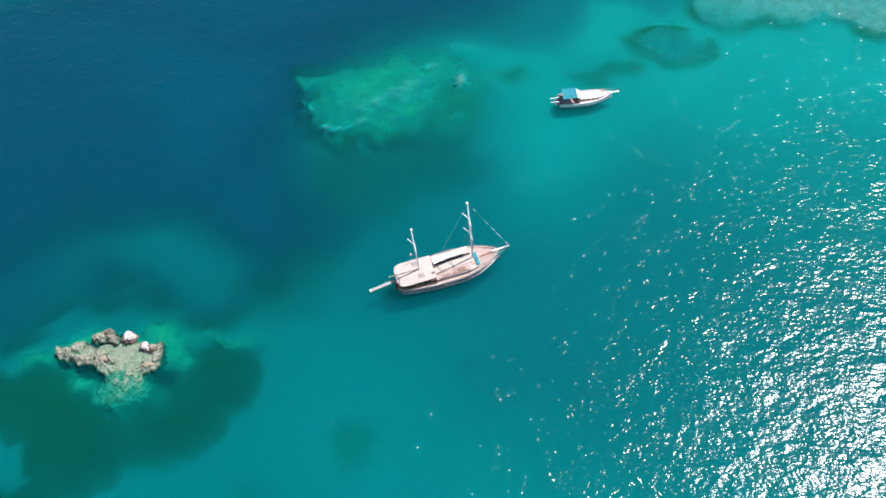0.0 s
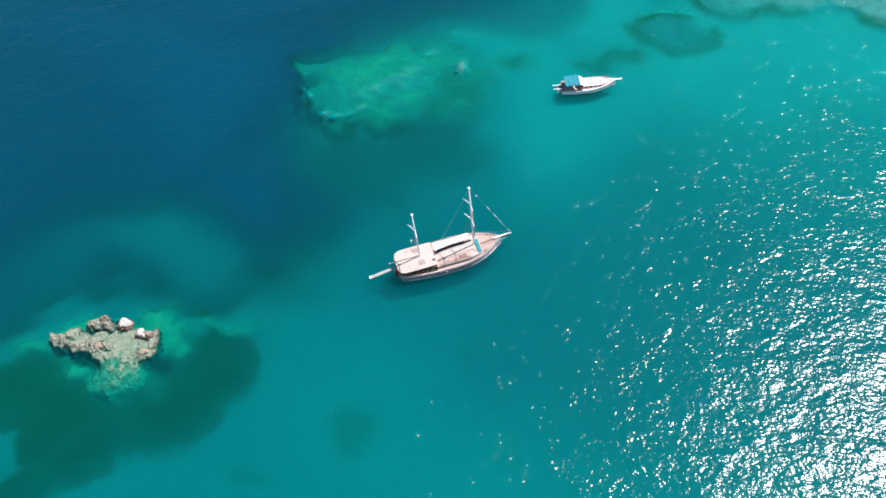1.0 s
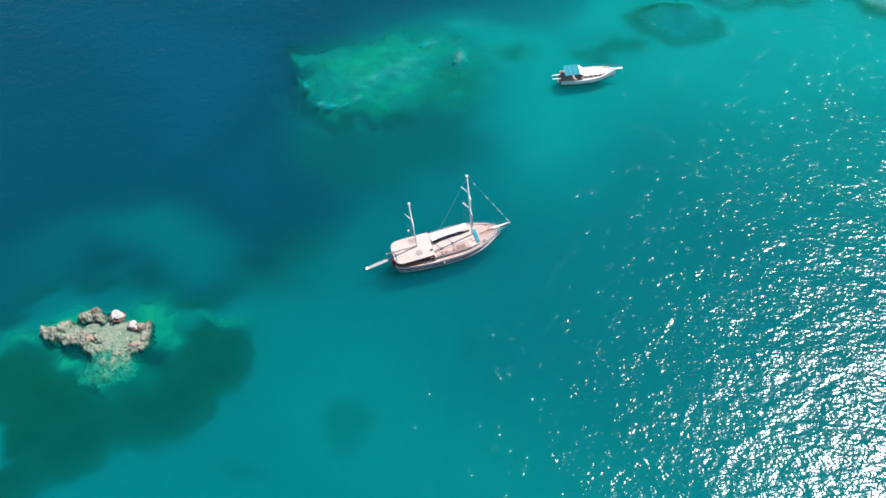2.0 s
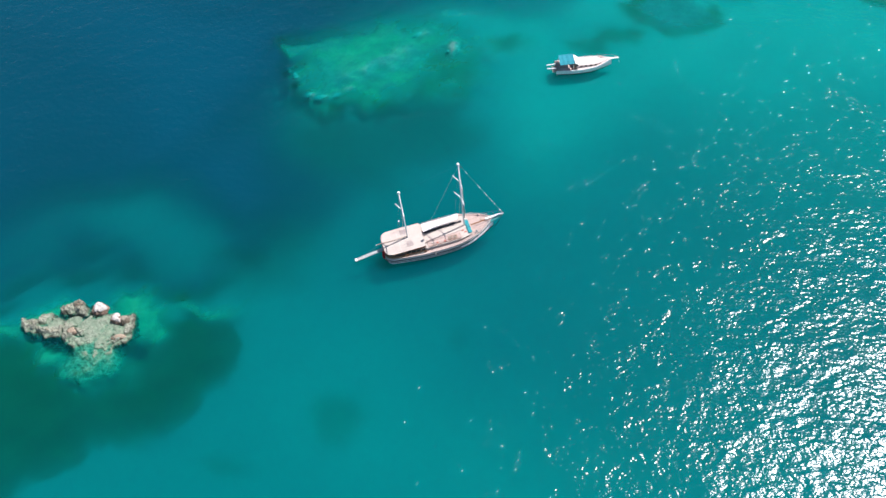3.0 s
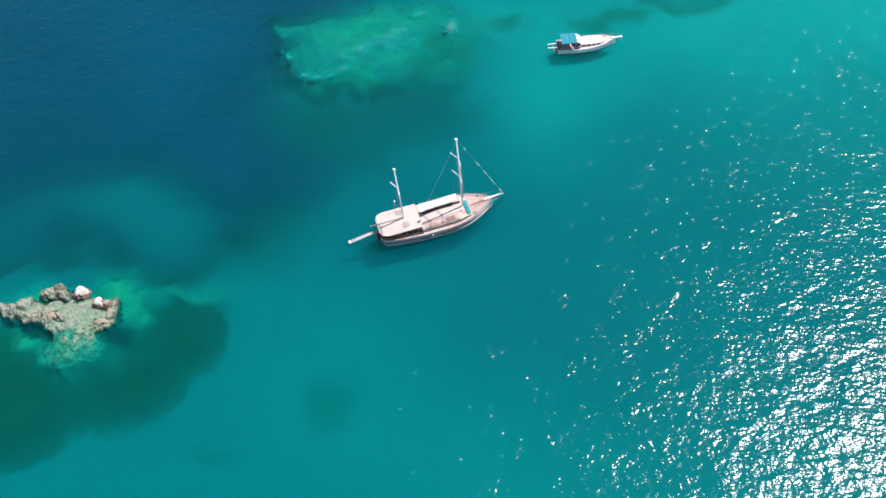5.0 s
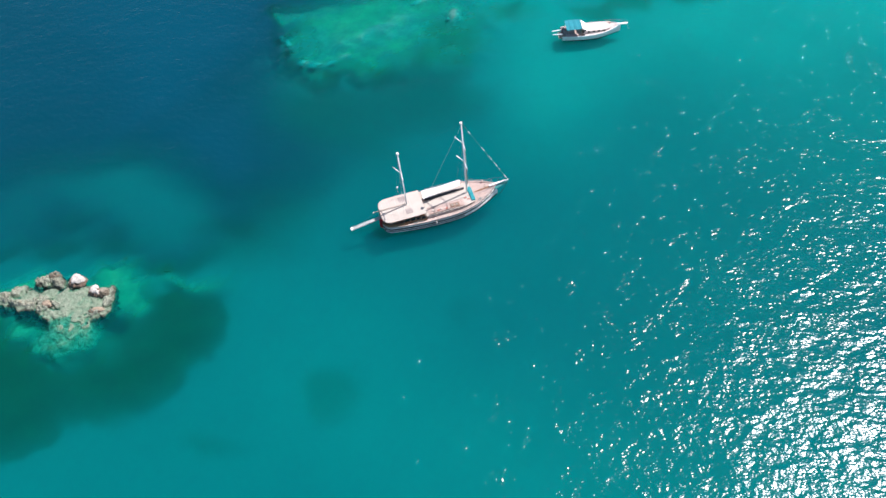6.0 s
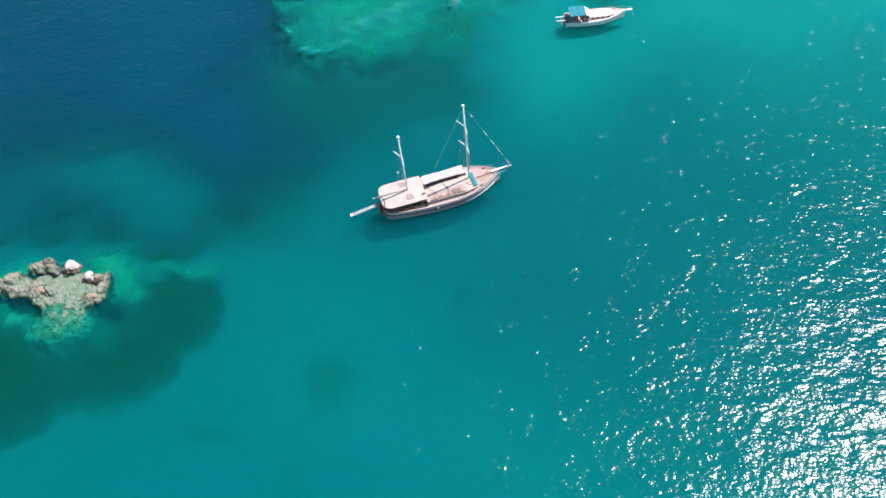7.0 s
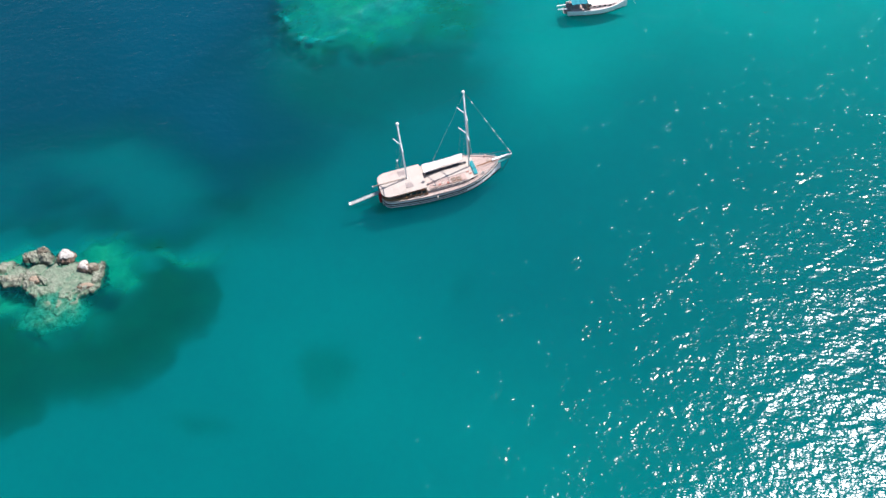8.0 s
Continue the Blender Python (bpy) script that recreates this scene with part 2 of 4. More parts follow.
def value_noise(x, y, seed):
    ix, iy = np.floor(x), np.floor(y)
    fx, fy = x - ix, y - iy
    ux, uy = fx * fx * (3 - 2 * fx), fy * fy * (3 - 2 * fy)
    a = lattice(ix, iy, seed) * (1 - ux) + lattice(ix + 1, iy, seed) * ux
    b = lattice(ix, iy + 1, seed) * (1 - ux) + lattice(ix + 1, iy + 1, seed) * ux
    return a * (1 - uy) + b * uy


def fractal(x, y, size, octaves=4, seed=0, ridged=False):
    """Fractal noise about 0, features of that size in metres; ridged: crests."""
    total, amp, norm = 0.0, 1.0, 0.0
    for o in range(octaves):
        c, s = math.cos(o * 1.1 + 0.4), math.sin(o * 1.1 + 0.4)
        n = value_noise((x * c - y * s) / size, (x * s + y * c) / size, seed + o * 13)
        n = 1 - 2 * abs(2 * n - 1) if ridged else 2 * n - 1
        total, norm = total + amp * n, norm + amp
        amp, size = amp * 0.55, size * 0.5
    return total / norm


def oval(x, y, cx, cy, rx, ry, turn=0.0):
    """About the distance in metres inside (+) an oval."""
    c, s = math.cos(radians(turn)), math.sin(radians(turn))
    u, v = ((x - cx) * c + (y - cy) * s) / rx, ((y - cy) * c - (x - cx) * s) / ry
    return (1 - np.sqrt(u * u + v * v)) * min(rx, ry)


def joined(x, y, ovals):
    d = oval(x, y, *ovals[0])
    for o in ovals[1:]:
        d = np.maximum(d, oval(x, y, *o))
    return d


def step(d, a, b):
    t = np.clip((d - a) / (b - a), 0, 1)
    return t * t * (3 - 2 * t)


DEEP = [(-118, 155, 60, 34, 0), (-57, 125, 12, 9, 35), (-66, 206, 49, 26, 10), (-155, 130, 50, 45, 0)]
BEDS = [(-62.1, 75.4, 9.9, 7.4, -63), (-68.2, 69.3, 10.8, 8.5, -28), (-80.4, 67.9, 16.2, 9.1, -8), (-90.5, 60.4, 11.9, 8.7, -46),
        (-98.4, 70.3, 13.7, 8.5, -13), (-116.5, 74.4, 14.1, 8.4, -15), (-97.0, 49.5, 7.9, 4.6, -11), (-63.3, 79.8, 7.4, 5.5, -16),
        (-68.3, 77.3, 7.8, 6.2, -42)]
PALE = [(-76.0, 107.6, 13.4, 6.8, -13, 6.0), (-68.1, 99.9, 6.4, 5.2, -34, 6.2), (-92.8, 107.9, 8.0, 4.3, -8, 8.5), (-108.7, 100.6, 12.4, 5.9, 4, 9.5)]
DUSK = [(-90.3, 103.9, 6.9, 3.6, -8), (-80.2, 97.3, 7.7, 3.5, -5), (-91.8, 96.8, 8.4, 3.8, -5), (-102.5, 94.0, 6.5, 3.4, -8),
        (-107.1, 87.0, 6.0, 3.9, -18), (-66.9, 91.8, 9.6, 2.6, 4), (-57.0, 100.6, 6.1, 4.6, -67)]
SHADY = [(-21.2, 133.0, 11.2, 9.9, -30), (-29.7, 131.3, 10.1, 7.9, -11)]
DIM = [(-44.1, 132.7, 11.1, 8.4, -14), (-44.5, 124.0, 12.1, 8.4, -10), (-48.8, 115.9, 10.7, 8.7, -20), (-36.4, 122.1, 9.2, 6.6, -9),
       (-56.6, 116.1, 9.6, 7.8, -26), (-64.6, 117.1, 6.6, 5.4, -42), (-56.0, 95.5, 8.7, 5.9, -10), (-51.2, 105.0, 8.6, 7.2, -30)]
SPOTS = [(-35.4, 62.9, 4.6, 4.0, -20), (-52.8, 54.4, 3.8, 1.9, -3), (-14.1, 79.4, 2.3, 2.0, -83)]
HOLES = [(-92.0, 79.6, 5.4, 1.4, -21.0), (-73.9, 75.6, 2.5, 1.5, -8.0), (-89.8, 77.3, 2.6, 1.2, -9.0), (-88.3, 76.2, 2.7, 1.0, -15)]
REEF = [(-43.9, 152.1, 11.6, 9.6, -63), (-33.1, 154.6, 16.8, 13.4, 18), (-20.5, 156.0, 14.2, 10.1, -83), (-53.2, 158.7, 7.1, 4.5, -10),
        (-45.8, 144.1, 5.2, 4.4, -29), (-33.8, 145.4, 10.4, 6.8, -8), (-52.3, 151.3, 5.3, 3.6, -74),
        (-15.0, 148.8, 6.6, 5.4, -80), (-21.5, 143.6, 7.5, 3.2, 10)]
STREAKS = [(-17.1, 145.1, 6.8, 1.7, -7), (-12.7, 149.7, 4.3, 1.9, -88)]
REEF_SAND = [(-10.8, 168.7, 8.0, 3.4, -5), (-0.9, 162.8, 8.6, 8.2, -35),
             (21.0, 174.4, 11.4, 11.0, 9), (41.7, 169.9, 12.5, 8.5, 0), (60.8, 176.4, 18.0, 11.0, 0)]
NEAR_SPOTS = [(18.5, 159.7, 6.0, 2.6, 29), (12.3, 159.7, 2.8, 2.4, -2), (24.1, 161.1, 4.1, 2.9, -1), (-5.8, 160.0, 5.7, 2.2, -11),
              (-3.0, 161.3, 2.1, 1.7, -86)]
MEADOW = [(-140, 138, 52, 42, 0)]
CRESTS = [(-55.4, 151.9, 1.5, 0.8, 29, 2.0), (-53.2, 149, 1.0, 0.8, -31, 2.0), (-49.4, 143.3, 1.7, 1.1, -10, 2.1), (-45.9, 142.4, 1.7, 0.9, -6, 2.1),
          (-42.6, 143.7, 1.9, 0.8, -4, 1.7), (-40.4, 145.1, 1.3, 1.1, -29, 1.5), (-25, 163.6, 2.6, 1.3, 12, 1.0), (-16.7, 158, 2.5, 1.7, -85, 1.9),
          (-33, 154.4, 5.1, 1.9, 35, 0.7), (-39.7, 149.8, 4.9, 2, 27, 0.6), (-27.6, 158.2, 2.9, 1.8, 32, 0.7), (-28, 153.2, 4.2, 1.6, 20, 0.6)]
MIDDLE = [(-28, 136, 32, 22, 4)]
SLABS = [(35.6, 168.9, 8.8, 7.1, -7), (54.2, 184.6, 11.6, 10.4, 22), (78.5, 188.7, 13.7, 12.5, -66), (90.9, 182.1, 14.4, 11.5, 52),
         (98.6, 195.6, 25.5, 16.7, 4), (66.1, 179.3, 7.0, 4.9, 4.0)]
SHOAL = [(-85.7, 80.0, 12.6, 6.4, -6.0), (-75.6, 84.5, 5.7, 4.4, -32.0), (-100.3, 79.1, 5.2, 1.5, -8.0), (-73.4, 82.6, 6.5, 3.5, -68.0),
         (-77.4, 87.7, 2.4, 1.7, -21.0), (-80.8, 71.5, 6.1, 1.8, -2.0), (-86.8, 75.3, 3.2, 2.0, -16.0), (-89.4, 74.3, 4.2, 2.6, -13.0), (-63.6, 84.8, 4.3, 0.9, -3.0)]
ROCKS = [(-95.2, 81.2, 2.6, 1.8, -10), (-90.3, 80.3, 4.4, 2.1, -14), (-82, 78.5, 6.4, 4.4, -8), (-80.2, 73.6, 4.0, 3.0, 0),
         (-87.0, 84.4, 2.8, 1.7, -8), (-76.0, 79.0, 2.2, 3.8, 10)]


def warped(x, y, seed, *scales):
    """x and y, shifted about by noise of those (size, metres)."""
    for size, amount in scales:
        x, y = x + 2 * amount * fractal(x, y, size, 3, seed), y + 2 * amount * fractal(x, y, size, 3, seed + 5)
        seed += 11
    return x, y


SEEN = 0.6                           # refraction lifts the floor to this part of its depth


def ground(x, y):
    """Height of the sea floor at x, y and its masks of weed and rock."""
    crag = fractal(x, y, 3.4, 5, 31, True)
    lump = fractal(x, y, 7.0, 4, 37)
    depth = 5.9 - 3.2 * step(y * 0.9 + x * 0.35, 93, 166) - 1.1 * step(-x * 0.4 - y, -80, -45)
    depth = depth + 3.4 * step(-x * 0.5 + y * 0.8, 104, 150)
    depth = depth + fractal(x, y, 30, 3, 21) * 0.8
    gx, gy = warped(x, y, 3, (28, 4.0), (9, 2.2))
    depth = depth + 19 * step(joined(gx, gy, DEEP), -18, 16)
    meadow = step(joined(gx, gy, MEADOW), -14, 16)
    depth = depth * (1 - 0.35 * meadow)
    pale = np.zeros_like(x)
    for *o, level in PALE:
        near = step(oval(gx, gy, *o), -11, 5)
        depth = depth * (1 - near) + np.minimum(depth, level) * near
        pale = np.maximum(pale, near)
    middle = step(joined(x + 2 * lump, y, MIDDLE), -13, 8)
    depth = depth * (1 - middle) + np.minimum(depth, 6.1) * middle
    gx, gy = warped(x, y, 61, (12, 1.6), (5, 1.1), (2, 0.6))
    weed = step(joined(gx, gy, BEDS), -0.7, 0.9) * (0.93 + 0.12 * lump)
    gx, gy = warped(x, y, 81, (14, 1.8), (6, 1.8))
    weed = np.maximum(weed, 0.6 * meadow * (1 - pale))
    weed = np.maximum(weed, 0.52 * step(joined(gx, gy, SHADY), -1.8, 2.4))
    weed = np.maximum(weed, 0.62 * step(joined(gx, gy, DIM), -5, 6))
    dusk = step(joined(gx, gy, DUSK), -2.0, 3.0)
    depth = depth + 2.8 * dusk
    weed = np.maximum(weed, dusk)
    nx, ny = warped(x, y, 91, (5, 1.6), (2, 0.8))
    weed = np.maximum(weed, 0.6 * step(joined(nx, ny, NEAR_SPOTS), -1.2, 1.2))
    weed = np.maximum(weed, 0.42 * step(joined(nx, ny, SPOTS), -1.6, 1.6))
    depth = depth - 0.4 * weed
    # sunken reef, steep and broken on its south-west side
    rx, ry = warped(x, y, 15, (12, 1.3), (4.5, 1.2), (1.8, 1.0), (0.9, 0.4))
    reef = joined(rx, ry, REEF)
    gentle = step(x * 0.5 + y, 122, 142)
    up = step(reef, -2.2 - 3.5 * gentle, 0.8 + 1.5 * gentle)
    aisle = step(oval(gx, gy, 5.5, 141, 22, 11, 80), -11, 7)      # sand between the reef and the small boat
    depth = depth * (1 - aisle) + np.minimum(depth, 3.3) * aisle
    pad = step(joined(gx, gy, REEF_SAND), -5, 3)
    depth = depth * (1 - pad) + np.minimum(depth, 3.0) * pad
    top = 3.0 - 0.6 * step(reef, 1, 6) - 0.85 * crag - 0.8 * lump
    peak = np.zeros_like(x)
    for cx, cy, ra, rb, turn, tall in CRESTS:
        p = step(oval(x + 0.8 * lump, y + 0.8 * crag, cx, cy, ra, rb, turn) / rb, -0.7, 0.6) * (0.75 + 0.8 * crag)
        top, peak = top - tall * p, np.maximum(peak, p * min(tall, 1.0))
    depth = depth * (1 - up) + np.maximum(top, 0.45) * up
    patch = step(lump - 0.4 * crag, -0.45, 0.25)
    algae = step(up, 0.35, 0.95) * np.maximum(0.9 * patch, 0.4) * (1 - 0.75 * np.clip(peak, 0, 1)) * (1 - 0.85 * pad)
    weed = np.maximum(weed * (1 - 0.6 * up), 0.55 * up * step(-lump - 0.3 * crag, 0.02, 0.4) * (1 - peak))
    rock = up * np.maximum(0.25 + 0.6 * step(crag + lump, -0.35, 0.35), np.clip(peak, 0, 1)) * (1 - 0.8 * pad)
    foot = step(reef, -3.2, -0.8) * (1 - step(reef, -0.4, 1.0)) * (1 - gentle) * step(crag + 0.5 * lump, -0.3, 0.2) * step(150 - y, -4, 5)
    weed = np.maximum(weed, 0.9 * foot)
    weed = np.maximum(weed, 0.35 * step(joined(gx, gy, STREAKS), -1.0, 1.2))
    # slabs of the far shore
    sx, sy = warped(x, y, 25, (14, 1.4), (4, 1.2), (1.6, 0.5))
    slab_d = joined(sx, sy, SLABS)
    up = step(slab_d, -2.2, 1.8)
    shore = step(x * 0.5 + y, 172, 216)
    depth = depth * (1 - up) + (2.7 - 2.1 * shore + 0.16 * fractal(x * 0.6 + y * 0.8, (y * 0.6 - x * 0.8) * 2.5, 4, 4, 5, True)) * up
    rock = np.maximum(rock, up * (0.85 + 0.15 * lump))
    weed = np.maximum(weed * (1 - up), up * (0.12 - 0.11 * shore) * (0.8 + lump))
    rim = step(slab_d, -2.5, -0.2) * (1 - step(slab_d, 0.2, 2.5)) * (0.42 + 0.9 * lump)
    weed = np.maximum(weed, rim)
    # the islet's foot
    sx, sy = warped(x, y, 33, (7, 1.6), (3, 1.0), (1.3, 0.4))
    shoal = joined(sx, sy, SHOAL)
    up = step(shoal, -1.8, 1.1)
    depth = depth * (1 - up) + (1.75 - 0.6 * step(shoal, 1, 6) - 0.5 * crag - 0.6 * lump) * up
    rock = np.maximum(rock, up * (0.5 + 0.5 * step(crag, -0.3, 0.3)))
    # hollows beside the islet; the same mask paints their shade
    hx, hy = warped(x, y, 39, (2.5, 0.5), (1.2, 0.3))
    hole = step(joined(hx, hy, HOLES), -0.6, 0.6)
    depth = depth + hole * 1.1
    weed = weed * (1 - up)
    algae = np.maximum(algae, up * 1.0)
    return -depth * SEEN, np.clip(weed, 0, 1), np.clip(rock, 0, 1), np.clip(algae, 0, 1), hole


ISLET_RISES = [(-95.6, 81.4, 1.9, 1.3, -20, 0.68), (-92.4, 80.9, 2.4, 1.3, -25, 0.55), (-89.4, 79.9, 2.3, 1.2, 0, 0.49), (-86.6, 79.2, 1.8, 1.3, 10, 0.72),
               (-87.6, 84.5, 2.6, 1.6, -8, 0.77), (-86.4, 85.2, 1.0, 0.8, 0, 0.45), (-84.7, 83.6, 1.2, 0.8, -20, 0.41), (-76.4, 78.0, 2.2, 1.0, 12, 0.58),
               (-75.4, 80.9, 1.1, 1.9, 15, 0.49), (-75.0, 76.0, 0.9, 1.2, 0, 0.27)]


def islet_reach(x, y):
    """x and y, roughened, and how far they lie inside the islet's outline."""
    px, py = warped(x, y, 43, (4.5, 0.9), (1.8, 0.55), (0.8, 0.22))
    return px, py, joined(px, py, ROCKS)


def islet_height(x, y):
    """Height of the islet's rock: a low shelf, a raised broken rim and a sharply cut edge."""
    px, py, d = islet_reach(x, y)
    slope = step(76.2 - y, 0, 3.0)                    # the southern tongue slides under water
    edge = step(d, -0.75 - 2.9 * slope, 0.25 + 1.2 * slope)
    crag = fractal(x, y, 1.7, 5, 53, True)
    pit = fractal(x, y, 1.1, 4, 59)
    grit = fractal(x, y, 0.5, 3, 67, True)
    h = 0.12 + 0.24 * fractal(x, y, 3.0, 4, 57)
    for cx, cy, rx, ry, turn, tall in ISLET_RISES:
        o = oval(px, py, cx, cy, rx, ry, turn) / min(rx, ry)
        h = h + 0.78 * tall * step(o, -0.25, 0.3) * (0.85 + 0.35 * crag + 0.7 * pit)
    h = h - 0.40 * step(76.4 - y + 4 * pit, 0, 2.2)
    h = h - 0.30 * step(fractal(x, y, 1.9, 3, 83, True), 0.36, 0.55) * step(78.5 - y, 0, 2.5)      # cracks across the tongue
    h = h + 0.30 * np.minimum(crag, 0.2) * step(h, 0.05, 0.5) + 0.16 * pit + (0.04 + 0.18 * step(h, 0.2, 0.55)) * grit
    h = h - 0.8 * step(fractal(x, y, 2.6, 3, 71, True), 0.52, 0.72) * step(h, 0.0, 0.35)
    low = np.minimum(ground(x, y)[0] - 0.35, -1.3)
    return low + (h - low) * edge


def sheet(name, xs, ys, height, material, masks=()):
    """One grid mesh over xs, ys with a float mask per vertex for each (name, values)."""
    nx, ny = len(xs), len(ys)
    gx, gy = np.meshgrid(xs, ys)
    co = np.stack([gx, gy, height], -1).reshape(-1, 3).astype(np.float32)
    i = (np.arange(ny - 1)[:, None] * nx + np.arange(nx - 1)[None, :]).reshape(-1)
    quads = np.stack([i, i + 1, i + nx + 1, i + nx], -1).astype(np.int32)
    me = bpy.data.meshes.new(name)
    me.vertices.add(len(co))
    me.vertices.foreach_set("co", co.reshape(-1))
    me.loops.add(quads.size)
    me.loops.foreach_set("vertex_index", quads.reshape(-1))
    me.polygons.add(len(quads))
    me.polygons.foreach_set("loop_start", np.arange(0, quads.size, 4, dtype=np.int32))
    for label, values in masks:
        at = me.attributes.new(label, "FLOAT", "POINT")
        at.data.foreach_set("value", values.reshape(-1).astype(np.float32))
    me.update(calc_edges=True)
    me.polygons.foreach_set("use_smooth", np.ones(len(quads), dtype=bool))
    me.materials.append(material)
    return new(name, me)


def spaced(lo, hi, pitch):
    """Even steps over the bay, then wide ones out to the horizon."""
    far = [60, 160, 400, 900, 2000]
    return np.concatenate([[lo - f for f in reversed(far)], np.arange(lo, hi + pitch / 2, pitch), [hi + f for f in far]])


# ---- sea floor, water, islet ----
xs, ys = spaced(-190, 130, 0.6), spaced(10, 240, 0.6)
gx, gy = np.meshgrid(xs, ys)
floor_z, weed_mask, rock_mask, algae_mask, hole_shade_mask = ground(gx, gy)
seabed = sheet("seabed", xs, ys, floor_z, M_SEABED, (("weed", weed_mask), ("rock", rock_mask), ("algae", algae_mask), ("hole_shade", hole_shade_mask)))
tagged(seabed, "pale sandy sea floor with dark sea-grass beds and sunken reefs", "sea floor", kind="structure")

islet_top = islet_height(gx, gy)
over = np.maximum(floor_z, np.where((gx > -102) & (gx < -68) & (gy > 64) & (gy < 91), islet_top, -99))
water = sheet("water", xs, ys, np.zeros_like(gx), M_WATER, (("depth", -over / SEEN),))
tagged(water, "clear rippled turquoise sea with sparkling sun glitter", "sea", kind="structure")

ix, iy = np.arange(-102, -67.99, 0.085), np.arange(66, 90.01, 0.085)
rx, ry = np.meshgrid(ix, iy)
# where the painted edge shade lies: a strip just inside the outline
edge_shade_mask = 1 - step(islet_reach(rx, ry)[2], -0.05, 0.55 + 0.35 * fractal(rx, ry, 2.0, 3, 77))
islet = sheet("rock_islet", ix, iy, islet_height(rx, ry), M_ISLET, (("edge_shade_mask", edge_shade_mask * step(ry, 73.5, 76.5)),))
tagged(islet, "low pitted limestone islet with a green algae-covered shelf", "rock islet")


# ---- mesh helpers ----
def part(name, bm, material, parent, label="", smooth=False):
    """Link a bmesh as one mesh object under a thing or a part."""
    bmesh.ops.recalc_face_normals(bm, faces=bm.faces)
    me = bpy.data.meshes.new(name)
    bm.to_mesh(me)
    bm.free()
    if smooth:
        me.polygons.foreach_set("use_smooth", [True] * len(me.polygons))
    me.materials.append(material)
    ob = new(name, me)
    ob.parent = parent
    if label:
        tagged(ob, label)
    return ob


def thing(name, m, label, category, group=""):
    ob = new(name)
    ob.matrix_basis = m
    ob.empty_display_size = 0.5
    return tagged(ob, label, category, group)


def box(bm, x0, x1, y0, y1, z0, z1, bevel=0.0):
    r = bmesh.ops.create_cube(bm, size=1.0)
    for v in r["verts"]:
        v.co = Vector((x0 + (v.co.x + 0.5) * (x1 - x0), y0 + (v.co.y + 0.5) * (y1 - y0), z0 + (v.co.z + 0.5) * (z1 - z0)))
    if bevel:
        edges = {e for v in r["verts"] for e in v.link_edges}
        bmesh.ops.bevel(bm, geom=list(edges), offset=bevel, segments=2, affect="EDGES", profile=0.5)
    return bm


def boxed(*a, **k):
    return box(bmesh.new(), *a, **k)


def rod(bm, p, q, r0, r1=None, sides=10):
    p, q = Vector(p), Vector(q)
    d = q - p
    m = Matrix.Translation((p + q) / 2) @ d.to_track_quat("Z", "Y").to_matrix().to_4x4()
    bmesh.ops.create_cone(bm, cap_ends=True, segments=sides, radius1=r0, radius2=r0 if r1 is None else r1, depth=d.length, matrix=m)
    return bm


def rodded(*a, **k):
    return rod(bmesh.new(), *a, **k)


def bridge(bm, rings, close=False, caps=True):
    """Skin a row of rings of points; close: each ring is a loop."""
    vs = [[bm.verts.new(p) for p in ring] for ring in rings]
    n = len(vs[0])
    for a, b in zip(vs, vs[1:]):
        for j in range(n if close else n - 1):
            k = (j + 1) % n
            bm.faces.new((a[j], a[k], b[k], b[j]))
    if caps and close:
        bm.faces.new(vs[0])
        bm.faces.new(reversed(vs[-1]))
    return bm


def slab(outline, z0, z1, camber=0.0):
    """A plate with that outline (a function of t along -1..1 gives x and half breadth)."""
    bm = bmesh.new()
    rows = []
    for x, b in outline:
        ring = []
        for j in range(9):
            u = j / 4 - 1
            ring.append((x, u * b, z1 + camber * (1 - u * u)))
        for j in range(9):
            u = 1 - j / 4
            ring.append((x, u * b, z0 + camber * (1 - u * u)))
        rows.append(ring)
    return bridge(bm, rows, close=True)


def arc_path(p, q, sag, n=10):
    p, q = Vector(p), Vector(q)
    return [p.lerp(q, i / n) - Vector((0, 0, sag * 4 * (i / n) * (1 - i / n))) for i in range(n + 1)]


def line(bm, points, r, sides=5):
    for a, b in zip(points, points[1:]):
        rod(bm, a, b, r, sides=sides)
    return bm


# ---- boulders on the islet ----
def boulder(name, x, y, z, rx, ry, rz, turn, material, label, seed, flat=0.0):
    bm = bmesh.new()
    bmesh.ops.create_icosphere(bm, subdivisions=4, radius=1.0)
    for v in bm.verts:
        n = v.co.normalized()
        f = 1 + 0.42 * noise.fractal(n * 1.3 + Vector((seed, 0, 0)), 0.8, 2.0, 4) + 0.16 * noise.noise(n * 3.2 + Vector((0, seed, 0)))
        for ax, ay, az, cut in ((0.7, 0.5, 0.5, 0.74), (-0.6, 0.3, 0.7, 0.78), (0.1, -0.8, 0.5, 0.72), (-0.2, -0.2, 0.95, 0.80 - flat)):
            d = n.dot(Vector((ax, ay, az)).normalized()) * f
            if d > cut:
                f *= 1 - 0.5 * (d - cut) / d
        v.co = Vector((n.x * f * rx, n.y * f * ry, n.z * f * rz))
    me = bpy.data.meshes.new(name)
    bm.to_mesh(me)
    bm.free()
    me.materials.append(material)
    ob = new(name, me)
    ob.matrix_basis = pose(x, y, z, 0, 0, turn)
    return tagged(ob, label, "boulder", "boulders breaking the surface")


